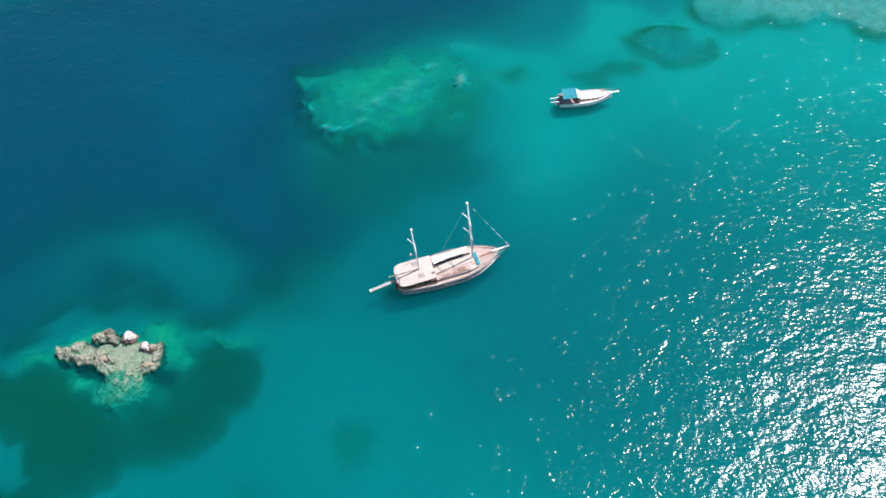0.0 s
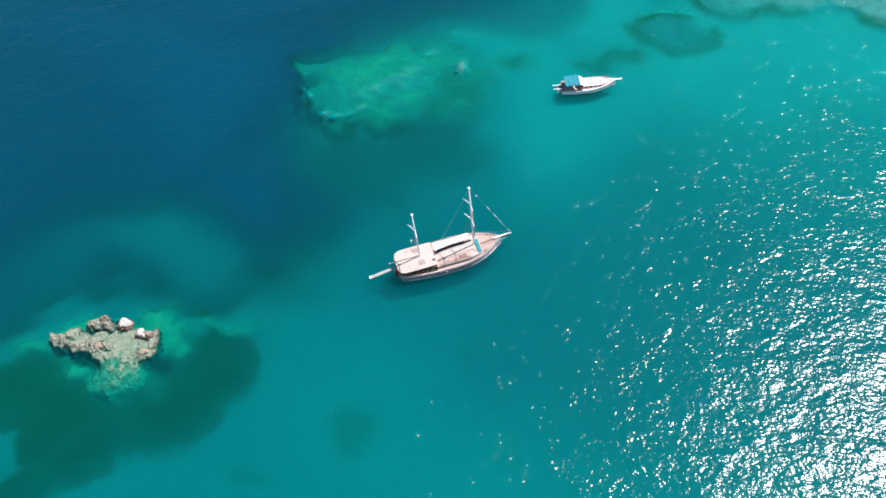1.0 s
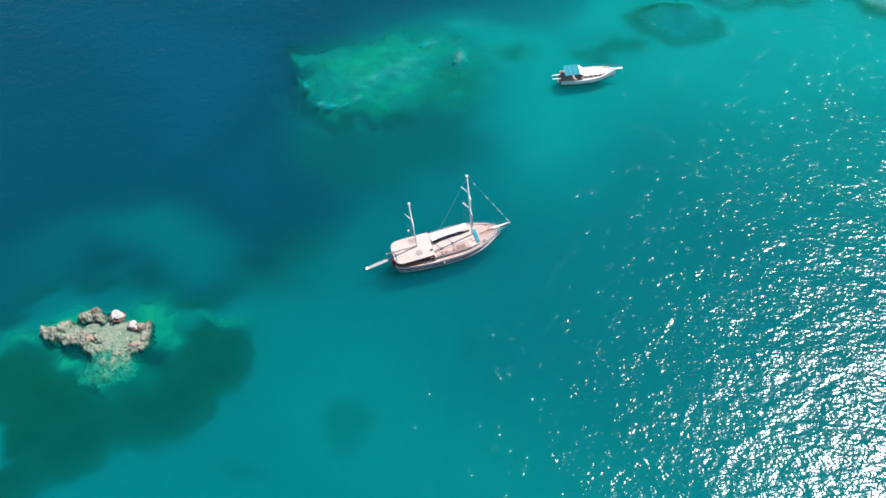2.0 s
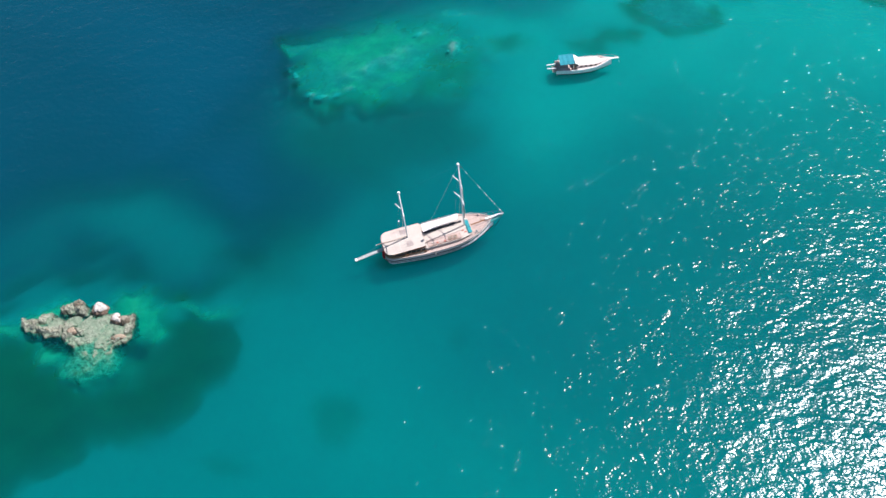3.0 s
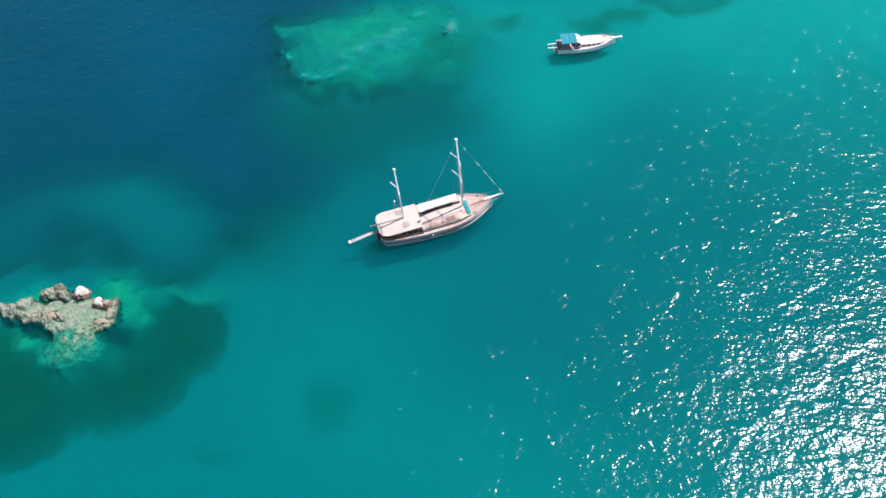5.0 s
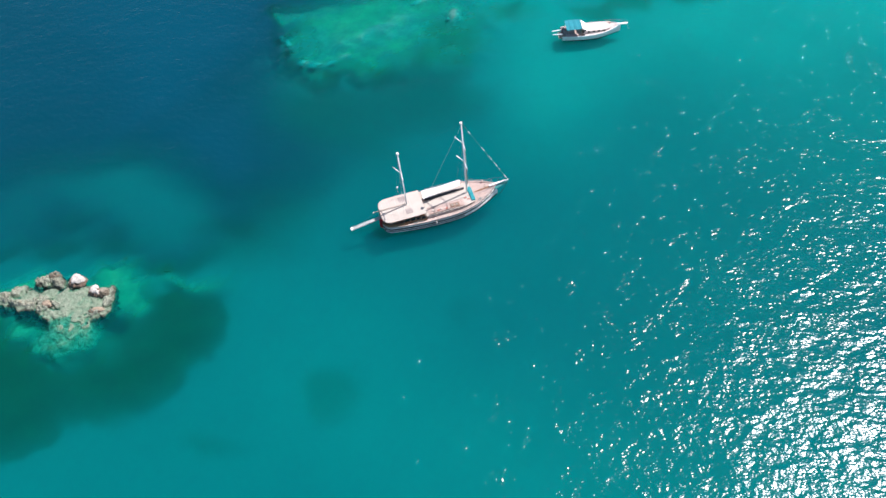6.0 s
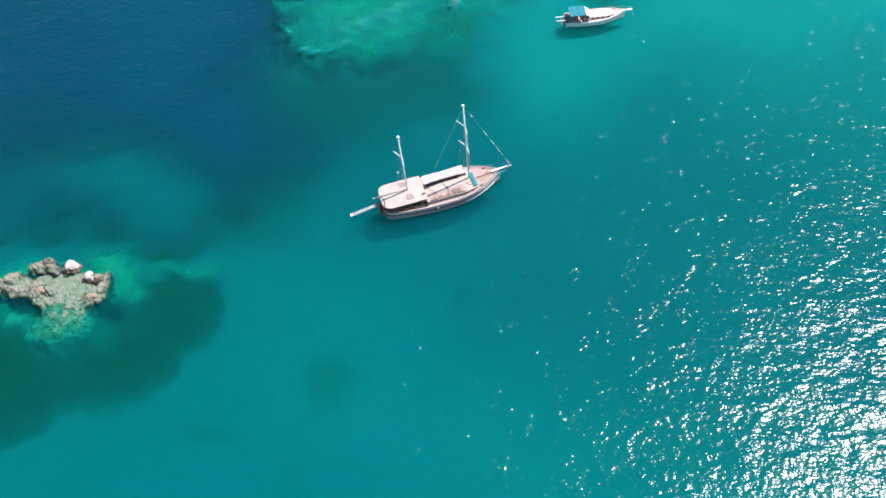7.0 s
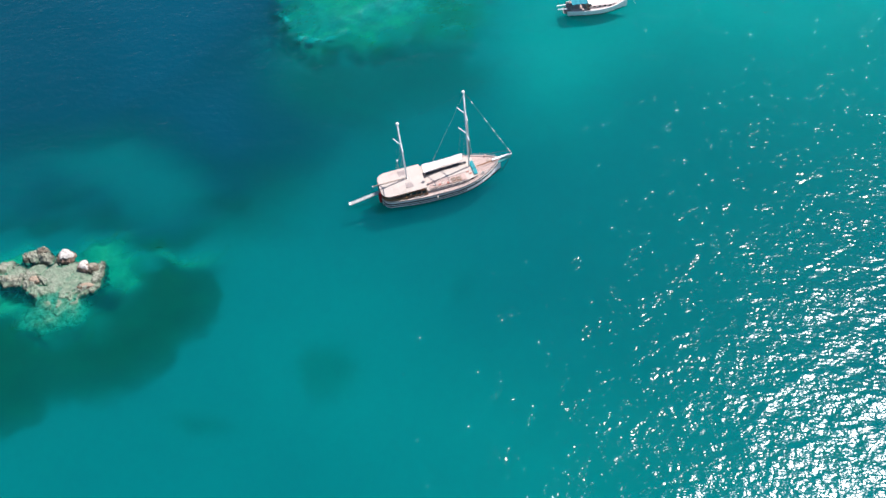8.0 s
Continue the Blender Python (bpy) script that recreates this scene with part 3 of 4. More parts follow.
boulder("boulder", -82.2, 84.0, 0.65, 1.45, 1.25, 1.2, 20, M_WHITE_ROCK, "bleached white boulder with brown flanks standing on the islet's edge", 2.0)
boulder("boulder", -78.4, 81.9, 0.6, 1.25, 0.95, 0.95, -25, M_WHITE_ROCK, "flat-topped bleached white boulder beside a brown one on the islet", 9.0, 0.2)
boulder("boulder", -76.6, 81.6, 0.55, 0.85, 0.85, 0.95, 40, M_BROWN_ROCK, "small brown boulder leaning beside the white one", 5.0)
boulder("boulder", -86.6, 85.2, 0.95, 0.85, 0.75, 0.45, 10, M_BROWN_ROCK, "rough brown boulder on the raised rock of the islet", 14.0)
boulder("boulder", -76.9, 77.9, 0.42, 1.25, 0.55, 0.5, 8, M_OCHRE_ROCK, "ochre-brown ledge boulder at the islet's rim", 23.0)
boulder("boulder", -86.3, 79.3, 0.5, 0.9, 0.65, 0.55, -15, M_OCHRE_ROCK, "ochre-brown boulder on the middle of the islet", 31.0)


# broken rock along the sunken reef's crests, just under the surface
for i, (x, y, r, turn) in enumerate(((-55.8, 152.3, 0.7, 120), (-54.0, 150.3, 0.9, 115), (-49.9, 143.7, 1.0, 10), (-47.0, 142.4, 1.1, 20), (-43.2, 143.3, 0.9, 30),
                                     (-25.3, 163.6, 1.1, 25), (-16.9, 157.6, 1.2, 35), (-15.8, 156.9, 0.8, 80))):
    b = boulder("reef_boulder", x, y, -0.95 - 0.15 * (i % 3), r * 1.5, r * 0.75, r * 0.5, turn, M_REEF_ROCK,
                "pale weathered boulder on the crest of the sunken reef", 40.0 + 3 * i, 0.15)
    tagged(b, category="boulder", group="boulders along the sunken reef")


# ---- the two-masted boat ----
def half_breadth(x, beam=3.72, aft=-13.3, stem=8.9):
    if x > -2:
        return max(beam * (1 - ((x + 2) / (stem + 2)) ** 2.6), 0.03)
    b = beam * (1 - 0.27 * ((-2 - x) / 11.3) ** 2)
    r = 1.6                                          # rounded quarter
    if x < aft + r:
        u = (aft + r - x) / r
        b -= r * 0.75 * (1 - math.sqrt(max(1 - u * u, 0)))
    return b


def sheer(x):
    return 1.72 + 0.9 * max((x + 2) / 10.9, 0) ** 1.9 + 0.35 * max((-4 - x) / 9.3, 0) ** 1.6


def stations(a, b, n):
    return [a + (b - a) * i / n for i in range(n + 1)]


def hull_band(z_low, z_high, out, a=-13.3, b=8.9, n=60, thick=0.05):
    """A strip that follows the hull's side, both sides and round the stern, between two heights above the sheer."""
    bm = bmesh.new()
    path = [(x, half_breadth(x)) for x in stations(b, a, n)] + [(x, -half_breadth(x)) for x in stations(a, b, n)]
    rings = []
    for x, y in path:
        s = math.copysign(1, y)
        z = sheer(x)
        rings.append([(x, y + s * out, z + z_low), (x, y + s * out, z + z_high), (x, y - s * thick, z + z_high), (x, y - s * thick, z + z_low)])
    return bridge(bm, rings, close=True)


def gulet():
    g = thing("gulet", pose(-15.84, 100.30, 0, 0, 0, 18.5),
              "two-masted wooden gulet with white canopies, lying at anchor", "sailing boat")
    # hull skin
    bm = bmesh.new()
    rings = []
    for x in stations(-13.3, 8.9, 64):
        b, z = half_breadth(x), sheer(x)
        wl = b * (0.97 - 0.22 * max((x - 2) / 6.9, 0)) if x > 2 else b * (0.97 - 0.30 * max((-8 - x) / 5.3, 0))
        keel = -1.5 + 1.4 * max((x - 5) / 3.9, 0) ** 2 + 1.0 * max((-9 - x) / 4.3, 0) ** 1.5
        side = [(b, z), ((b + wl) / 2 + 0.05, z * 0.5), (wl, 0.12), (wl * 0.93, -0.35), (wl * 0.62, keel * 0.75), (0, keel)]
        rings.append([(x, y, h) for y, h in side] + [(x, -y, h) for y, h in reversed(side[:-1])])
    bridge(bm, rings)
    bm.verts.ensure_lookup_table()
    bm.faces.new(list(bm.verts)[:11])                 # transom
    hull = part("hull", bm, M_HULL, g, "glossy white planked hull", smooth=True)
    hull.data.materials.append(M_ANTIFOUL)
    for f in hull.data.polygons:                      # painted dark below the waterline
        if f.center.z < 0.1 and f.index < len(hull.data.polygons) - 1:
            f.material_index = 1
    part("boot_stripe", waterline_band(), M_ANTIFOUL, hull, "dark red-brown boot stripe")
    part("bulwark", hull_band(-0.34, 0.0, 0.03, thick=0.10), M_BULWARK, hull, "faded pinkish wooden bulwark strake")
    part("side_band", hull_band(-0.90, -0.44, 0.025), M_BAND, hull, "dark brown band along the topsides")
    part("side_band", hull_band(-1.30, -0.99, 0.025, b=1.5), M_BAND, hull, "second dark brown band round the stern")
    part("rub_rail", hull_band(-0.44, -0.34, 0.08), M_MAST, hull, "white rubbing strake")
    part("rub_rail", hull_band(-1.40, -1.30, 0.09), M_MAST, hull, "white lower rubbing strake")
    part("rub_rail", hull_band(-0.99, -0.90, 0.06), M_MAST, hull, "white middle strake")
    part("cap_rail", hull_band(0.0, 0.07, 0.08, thick=0.20), M_BULWARK, hull, "faded wooden cap rail")
    deck = part("deck", slab([(x, half_breadth(x) - 0.05) for x in stations(-13.2, 8.6, 50)], 0, 0.05), M_TEAK, g, "pinkish weathered teak deck")
    for v in deck.data.vertices:                      # the deck follows the sheer
        v.co.z += sheer(v.co.x) - 0.13 + 0.05 * (1 - (v.co.y / 3.8) ** 2)

    # deckhouse amidships
    house = part("deckhouse", slab([(x, min(2.75, half_breadth(x) - 0.75)) for x in stations(-5.2, 4.0, 18)], 1.3, 2.28, 0.06), M_SIDE, g, "cream-painted deckhouse side")
    part("roof", slab([(x, min(2.92, half_breadth(x) - 0.6)) for x in stations(-5.35, 4.15, 19)], 2.28, 2.36, 0.08), M_CANVAS, house, "cream painted deckhouse roof")
    for i in range(6):
        x = -4.5 + i * 1.35
        for s in (-1, 1):
            y = s * (min(2.75, half_breadth(x + 0.45) - 0.75))
            part("window", boxed(x, x + 0.95, y - 0.03, y + 0.03, 1.98, 2.13, 0.02), M_GLASS, house, "dark cabin window")
    # timber sun deck on the roof's near side
    part("sun_deck", boxed(-4.9, 1.9, -2.80, -1.05, 2.43, 2.46), M_TEAK, house, "bare teak panel on the roof")
    for x0, y0 in ((-0.75, -2.05), (0.2, -2.1)):
        h = part("hatch", boxed(x0, x0 + 0.8, y0 - 0.45, y0 + 0.45, 2.46, 2.56, 0.03), M_VARNISH, house, "varnished deck hatch")
        for i in range(4):
            part("slat", boxed(x0 + 0.08 + i * 0.17, x0 + 0.17 + i * 0.17, y0 - 0.38, y0 + 0.38, 2.562, 2.58), M_GREY, h)
    part("grab_rail", rodded((-4.8, -2.80, 2.52), (1.6, -2.72, 2.52), 0.03), M_VARNISH, house)
    part("grab_rail", rodded((-4.8, 2.80, 2.52), (1.6, 2.72, 2.52), 0.03), M_VARNISH, house)

    # stern canopy on posts over an open aft deck with a wheelhouse
    wheel = part("wheelhouse", slab([(x, 2.05) for x in stations(-8.6, -5.6, 4)], 1.4, 2.85, 0.05), M_VARNISH, g, "varnished wheelhouse under the canopy")
    for s in (-1, 1):
        for i in range(3):
            part("window", boxed(-8.35 + i * 0.95, -7.55 + i * 0.95, s * 2.05 - 0.03, s * 2.05 + 0.03, 2.15, 2.75, 0.02), M_GLASS, wheel, "dark wheelhouse window")
    outline = []
    for x in stations(-13.25, -5.35, 30):
        b = 2.96 - 0.05 * ((x + 9) / 4) ** 2
        u = max((-11.6 - x) / 1.65, 0)
        b -= 1.3 * (1 - math.sqrt(max(1 - u * u, 0)))
        outline.append((x, b))
    canopy = part("canopy", slab(outline, 3.22, 3.30, 0.22), M_CANVAS, g, "taut cream-white stern canopy")
    edge = [(x, y, 3.2) for x, y in outline] + [(x, -y, 3.2) for x, y in reversed(outline)]
    part("canopy_hem", line(bmesh.new(), edge + [edge[0]], 0.045), M_VARNISH, canopy, "brown hem of the canopy")
    for x in (-12.4, -10.0, -7.6, -5.6):
        for s in (-1, 1):
            y = s * min(2.75, half_breadth(x) - 0.25)
            part("post", rodded((x, y, sheer(x) - 0.4), (x, s * min(2.7, abs(y)), 3.22), 0.05), M_STEEL, canopy, "steel canopy post")
    for x0, y0, y1, z0 in ((-8.85, -2.05, -0.35, 3.40), (-9.45, 0.55, 2.25, 3.40)):
        p = part("roof_panel", boxed(x0, x0 + 1.35, y0, y1, z0, z0 + 0.08, 0.02), M_FADED, canopy, "pinkish grey slatted panel on the canopy")
        for i in range(5):
            part("slat", boxed(x0 + 0.06 + i * 0.26, x0 + 0.22 + i * 0.26, y0 + 0.06, y1 - 0.06, z0 + 0.082, z0 + 0.10), M_FADED, p)
    for i in range(5):
        x = -12.6 + i * 1.25
        part("batten", slab([(x, outline[min(30, int((x + 13.25) / 0.263))][1] - 0.05), (x + 0.05, outline[min(30, int((x + 13.25) / 0.263))][1] - 0.05)], 3.302, 3.318, 0.22), M_ROOF, canopy)
    part("stern_screen", stern_screen(), M_VARNISH, g, "varnished wooden taffrail screen round the stern")

    # the open quarter under the canopy: coamings, window panes and seats
    for s_ in (-1, 1):
        coam = part("coaming", hull_inside(-9.4, -5.4, s_, 0.42, 0.06, 0.62), M_VARNISH, g, "varnished coaming beside the aft deck")
        for i in range(4):
            x = -9.2 + i * 0.95
            y = s_ * (half_breadth(x + 0.4) - 0.40)
            part("pane", boxed(x, x + 0.72, y - 0.02 + 0.05 * s_, y + 0.02 + 0.05 * s_, sheer(x) + 0.66, 3.02, 0.01), M_GLASS, coam, "dark clear-plastic side pane")
        part("waterway", hull_inside(-4.8, 7.6, s_, 0.20, 0.10, -0.055), M_PALEWOOD, g, "weathered waterway plank along the deck's edge")
    # masts, booms and rigging
    mast = part("main_mast", rodded((3.12, 0.05, 1.9), (3.18, 0.55, 19.3), 0.15, 0.11, 14), M_MAST, g, "tall white main mast", smooth=True)
    mizzen = part("mizzen_mast", rodded((-8.15, 0.05, 1.5), (-8.35, 0.5, 16.1), 0.145, 0.10, 14), M_MAST, g, "white mizzen mast", smooth=True)
    for m, zs, x0, top in ((mast, (10.2, 14.7), 3.16, 19.3), (mizzen, (11.4,), -8.28, 16.1)):
        for z in zs:
            for s in (-1, 1):
                y = 0.05 + 0.5 * z / top
                part("spreader", rodded((x0, y, z), (x0 - 0.5 - 0.4 * s, y + s * 1.85, z + 0.05), 0.085, 0.07, 8), M_MAST, m, "white spreader")
            part("mast_band", rodded((x0, y, z - 0.35), (x0, y, z + 0.35), 0.17, 0.16, 12), M_MAST, m)
        part("masthead", rodded((x0 - 0.05, 0.52, top - 0.05), (x0 - 0.05, 0.53, top + 0.18), 0.27, 0.22, 12), M_MAST, m, "white masthead fitting")
    part("furled_sail", rodded((3.36, 0.12, 4.6), (3.36, 0.42, 13.6), 0.10, 0.07, 10), M_CANVAS, mast, "furled white sail along the mast", smooth=True)
    boom = part("mizzen_boom", rodded((-8.3, 0.15, 3.75), (-14.3, 0.15, 3.68), 0.065, 0.06), M_PALEWOOD, mizzen, "weathered wooden mizzen boom")
    part("boom_tip", rodded((-14.3, 0.15, 3.68), (-14.5, 0.15, 3.68), 0.09, 0.08), M_MAST, boom, "white boom tip")
    dome = part("aerial_pole", rodded((-8.95, 2.6, 3.3), (-9.05, 2.5, 5.85), 0.02, sides=6), M_STEEL, canopy, "thin pole with a white aerial dome")
    bm = bmesh.new()
    bmesh.ops.create_uvsphere(bm, u_segments=12, v_segments=8, radius=0.16, matrix=Matrix.Translation((-9.05, 2.5, 5.95)))
    part("dome", bm, M_MAST, dome, "small white aerial dome", smooth=True)
    # awning stretched over the far half of the roof on thin poles
    bm = bmesh.new()
    rings = []
    for i in range(19):
        u = i / 18
        x = 2.45 - 7.5 * u
        sag = 0.22 * math.sin(math.pi * u)
        ring = []
        for j in range(7):
            v = j / 6
            near = 0.85 - 0.75 * u + 0.30 * math.sin(math.pi * u)
            far = 1.90 - 0.25 * u
            y = far + (near - far) * v
            z = 4.22 - 0.42 * v - sag * (0.3 + 0.7 * v) + 0.04 * math.sin(9 * u + 2 * v)
            ring.append((x - 0.35 * v * (1 - u), y, z))
        rings.append(ring + [(x, y, z - 0.03) for x, y, z in reversed(ring)])
    bridge(bm, rings, close=True)
    awn = part("awning", bm, M_SAILCLOTH, house, "white canvas awning stretched over the deckhouse roof")
    for x, y, h in ((2.4, 1.9, 4.2), (2.1, 0.85, 3.8), (-5.0, 1.65, 4.2), (-5.0, 0.12, 3.78), (-1.3, 1.78, 3.95)):
        part("pole", rodded((x, y, 2.36), (x, y, h), 0.03, sides=6), M_STEEL, awn, "thin steel awning pole")
    # raised navy strips, added as the dark band of shade below the awning
    for i in range(3):
        x = -4.75 + i * 2.55
        part("awning_shade", boxed(x, x + 2.5, 0.70 + 0.12 * i, 0.98 + 0.12 * i, 2.40, 2.80, 0.06), M_NAVY, house, "navy strip standing in for the shade under the awning")

    # bowsprit with rails and net
    sprit = part("bowsprit", slab([(x, 0.21 - 0.11 * (x - 7.2) / 4.0) for x in stations(7.4, 11.1, 8)], 0, 0.14), M_MAST, g, "white bowsprit platform")
    for v in sprit.data.vertices:
        v.co.z += 2.55 + 0.09 * (v.co.x - 7.2)
    for s in (-1, 1):
        part("sprit_rail", line(bmesh.new(), [(7.4, s * 1.25, 3.05), (9.2, s * 0.75, 3.35), (11.1, s * 0.2, 3.5)], 0.035), M_STEEL, sprit, "steel bowsprit rail")
        for x, y in ((8.0, 1.05), (9.3, 0.72), (10.3, 0.44)):
            part("stanchion", rodded((x, s * y * 0.6, 2.65), (x, s * y, 3.2), 0.025), M_STEEL, sprit)
        part("net_rope", line(bmesh.new(), [(8.6, s * 0.75, 2.2), (9.8, s * 0.55, 2.45), (11.0, s * 0.15, 2.8)], 0.05), M_NET, sprit, "teal net rope under the bowsprit")
    part("net", slab([(x, 0.95 - 0.75 * (x - 8.3) / 2.6) for x in stations(8.3, 10.9, 6)], 2.35, 2.38), M_NET, sprit, "teal net slung under the bowsprit")
    part("bobstay", line(bmesh.new(), arc_path((10.9, -0.15, 2.75), (8.9, -0.35, -0.6), 0.15), 0.05), M_NET, g, "teal bobstay line from the bowsprit to the water")

    # foredeck
    plank = part("king_plank", boxed(4.5, 8.2, -0.13, 0.13, 0, 0.08), M_VARNISH, g, "dark varnished king plank")
    for v in plank.data.vertices:
        v.co.z += sheer(v.co.x) - 0.08
    wl = part("windlass", boxed(6.5, 7.1, 0.2, 0.7, 1.95, 2.35, 0.08), M_PALEWOOD, g, "weathered wooden windlass")
    part("drum", rodded((6.8, 0.1, 2.22), (6.8, 0.85, 2.22), 0.13), M_STEEL, wl)
    for x, s in ((5.4, -1), (5.4, 1)):
        part("deck_box", boxed(x, x + 0.7, s * 1.5 - 0.35, s * 1.5 + 0.35, 1.7, 2.12, 0.04), M_PALEWOOD, g, "weathered wooden deck box")
    for i in range(14):
        x = -4.5 + i * 0.93
        for s in (-1, 1):
            y = s * (half_breadth(x) - 0.02)
            part("stanchion", rodded((x, y, sheer(x)), (x, y, sheer(x) + 0.55), 0.022, sides=6), M_STEEL, g)
    for s in (-1, 1):
        for h in (0.3, 0.55):
            pts = [(x, s * (half_breadth(x) - 0.02), sheer(x) + h) for x in stations(-4.5, 8.2, 24)]
            part("lifeline", line(bmesh.new(), pts, 0.018, 4), M_ROPE, g, "pale lifeline")

    # standing rigging
    stay = part("forestay", rodded((3.3, 0.5, 19.1), (11.0, 0.0, 3.0), 0.03, sides=6), M_DARKROPE, g, "dark forestay")
    a, b = Vector((3.3, 0.5, 19.1)), Vector((11.0, 0.0, 3.0))
    furl = part("furled_jib", rodded(a.lerp(b, 0.10), a.lerp(b, 0.97), 0.03, 0.055, 8), M_NET, stay, "slim furled jib with a teal cover")
    for i, u in enumerate((0.13, 0.40, 0.43, 0.56, 0.59, 0.68, 0.72, 0.79, 0.91, 0.95)):
        w = 0.018 if i % 2 else 0.034
        part("sail_wrap", rodded(a.lerp(b, u), a.lerp(b, u + w), 0.065, 0.065, 8), M_MAST, stay, "white wrap of sailcloth")
    for m, x, tops, ys_ in ((mast, 3.3, ((3.3, 0.5, 18.8), (3.32, 0.4, 14.7)), (-1, 1)), (mizzen, -8.3, ((-8.33, 0.5, 15.8), (-8.3, 0.4, 11.4)), (-1, 1))):
        for tp in tops:
            for s in ys_:
                for dx in (-1.3, -0.2):
                    xx = x + dx
                    part("shroud", rodded(tp, (xx, s * (half_breadth(xx) - 0.03), sheer(xx)), 0.007, sides=4), M_ROPE, m)
    part("backstay", rodded((3.25, 0.55, 19.0), (-2.9, half_breadth(-2.9) - 0.05, sheer(-2.9)), 0.014, sides=5), M_MAST, mast, "pale running backstay")
    part("triatic_stay", rodded((3.25, 0.55, 19.1), (-8.33, 0.5, 16.0), 0.006, sides=4), M_DARKROPE, mast)

    # stern: gangway, flag, swim ladder
    def slung(x):                                     # the gangway hangs outboard and down
        return 0.02 * (x + 13.2), 1.75 + 0.155 * (x + 13.2)
    gang = None
    for y in (0.0, 0.52):
        a, b = slung(-18.9), slung(-13.2)
        rail = part("gangway" if gang is None else "side_rail", rodded((-18.9, y + a[0], a[1]), (-13.2, y + b[0], b[1]), 0.085, sides=8), M_SPAR_GREY,
                    gang or g, "long pale grey gangway hung out from the stern" if gang is None else "")
        gang = gang or rail
    for i in range(15):
        x = -18.8 + i * 0.375
        dy, z = slung(x)
        part("tread", boxed(x, x + 0.34, 0.04 + dy, 0.48 + dy, z + 0.01, z + 0.05), M_SPAR_GREY, gang)
    dy, z = slung(-18.9)
    part("end_board", boxed(-19.0, -18.6, -0.05 + dy, 0.57 + dy, z - 0.02, z + 0.12, 0.02), M_MAST, gang, "white end board")
    part("topping_lift", rodded((-18.6, 0.2, 1.0), (-13.3, 0.3, 3.4), 0.025, sides=5), M_NET, gang, "teal gangway line")
    pole = part("flagstaff", rodded((-12.9, -1.2, 1.9), (-13.5, -1.5, 3.6), 0.035), M_VARNISH, g, "varnished flagstaff")
    bm = bmesh.new()
    rings = []
    for i in range(11):
        z = 3.45 - 2.6 * i / 10
        w = 0.62 - 0.12 * math.sin(i * 0.8)
        rings.append([(-13.55 + w * (j / 6 - 0.35), -1.52 - 0.10 * math.sin(2.4 * j + i * 0.5) + 0.02 * i, z - 0.2 * j / 6) for j in range(7)])
    flag = part("flag", bridge(bm, rings), M_RED, pole, "red flag hanging limp")
    sol = flag.modifiers.new("cloth", "SOLIDIFY")
    sol.thickness = 0.02
    # fenders and coiled lines along the near side
    for x in (-3.9,):
        part("fender", rodded((x, -half_breadth(x) - 0.16, sheer(x) - 0.3), (x, -half_breadth(x) - 0.16, sheer(x) - 1.1), 0.15, 0.15, 12), M_CANVAS, g, "white fender hung over the side", smooth=True)
    seat = part("bow_seat", slab([(x, 0.26) for x in stations(3.9, 7.3, 10)], 0, 0.32, 0.05), M_PINK, g, "faded pink seat pad along the foredeck rail")
    for v in seat.data.vertices:
        v.co.z += sheer(v.co.x) - 0.38
        v.co.y += half_breadth(v.co.x) - 0.42
    # bundles and coiled lines along the far rail and at the quarter
    for x, w in ((0.9, 1.1), (2.4, 0.7), (6.3, 0.5)):
        y = half_breadth(x) - 0.05
        part("bundle", boxed(x, x + w, y - 0.45, y - 0.05, sheer(x) + 0.02, sheer(x) + 0.40, 0.13), M_PINK, g, "faded pink bundle lashed inside the rail", smooth=True)
    for x, r in ((-7.4, 0.34), (-6.4, 0.26), (5.0, 0.25)):
        ring = [(x + r * math.cos(a), -half_breadth(x) + 0.42 + r * math.sin(a), sheer(x) - 0.01 + 0.02 * a) for a in stations(0, 6 * math.pi, 40)]
        part("rope_coil", line(bmesh.new(), ring, 0.035, 4), M_ROPE, g, "pale coiled mooring line")
    for x, s in ((-10.8, -1), (-10.8, 1)):
        part("bench", boxed(x - 1.2, x + 1.6, s * 1.9 - 0.35, s * 1.9 + 0.35, 1.6, 2.05, 0.06), M_CANVAS, g, "white cushioned bench on the aft deck")
    table = part("table", boxed(-11.6, -9.9, -0.55, 0.55, 2.2, 2.28, 0.02), M_VARNISH, g, "varnished aft-deck table")
    part("table_leg", rodded((-10.75, 0, 1.5), (-10.75, 0, 2.2), 0.08), M_STEEL, table)
    return g


def hull_inside(a, b, s, inset, width, height, n=24):
    """A plank that runs along one side at that inset from the hull's edge; height: its top above the sheer."""
    bm = bmesh.new()
    rings = []
    for x in stations(a, b, n):
        y, z = s * (half_breadth(x) - inset), sheer(x)
        low = z - 0.40
        rings.append([(x, y, low), (x, y, z + height), (x, y - s * width, z + height), (x, y - s * width, low)])
    return bridge(bm, rings, close=True)


def waterline_band():
    bm = bmesh.new()
    rings = []
    for x, s in [(x, 1) for x in stations(8.6, -13.2, 50)] + [(x, -1) for x in stations(-13.2, 8.6, 50)]:
        b = half_breadth(x)
        wl = b * (0.97 - 0.22 * max((x - 2) / 6.9, 0)) if x > 2 else b * (0.97 - 0.30 * max((-8 - x) / 5.3, 0))
        y = wl + 0.03
        rings.append([(x, s * y, -0.1), (x, s * (y + 0.012), 0.22), (x, s * (y - 0.08), 0.22), (x, s * (y - 0.1), -0.1)])
    return bridge(bm, rings, close=True)


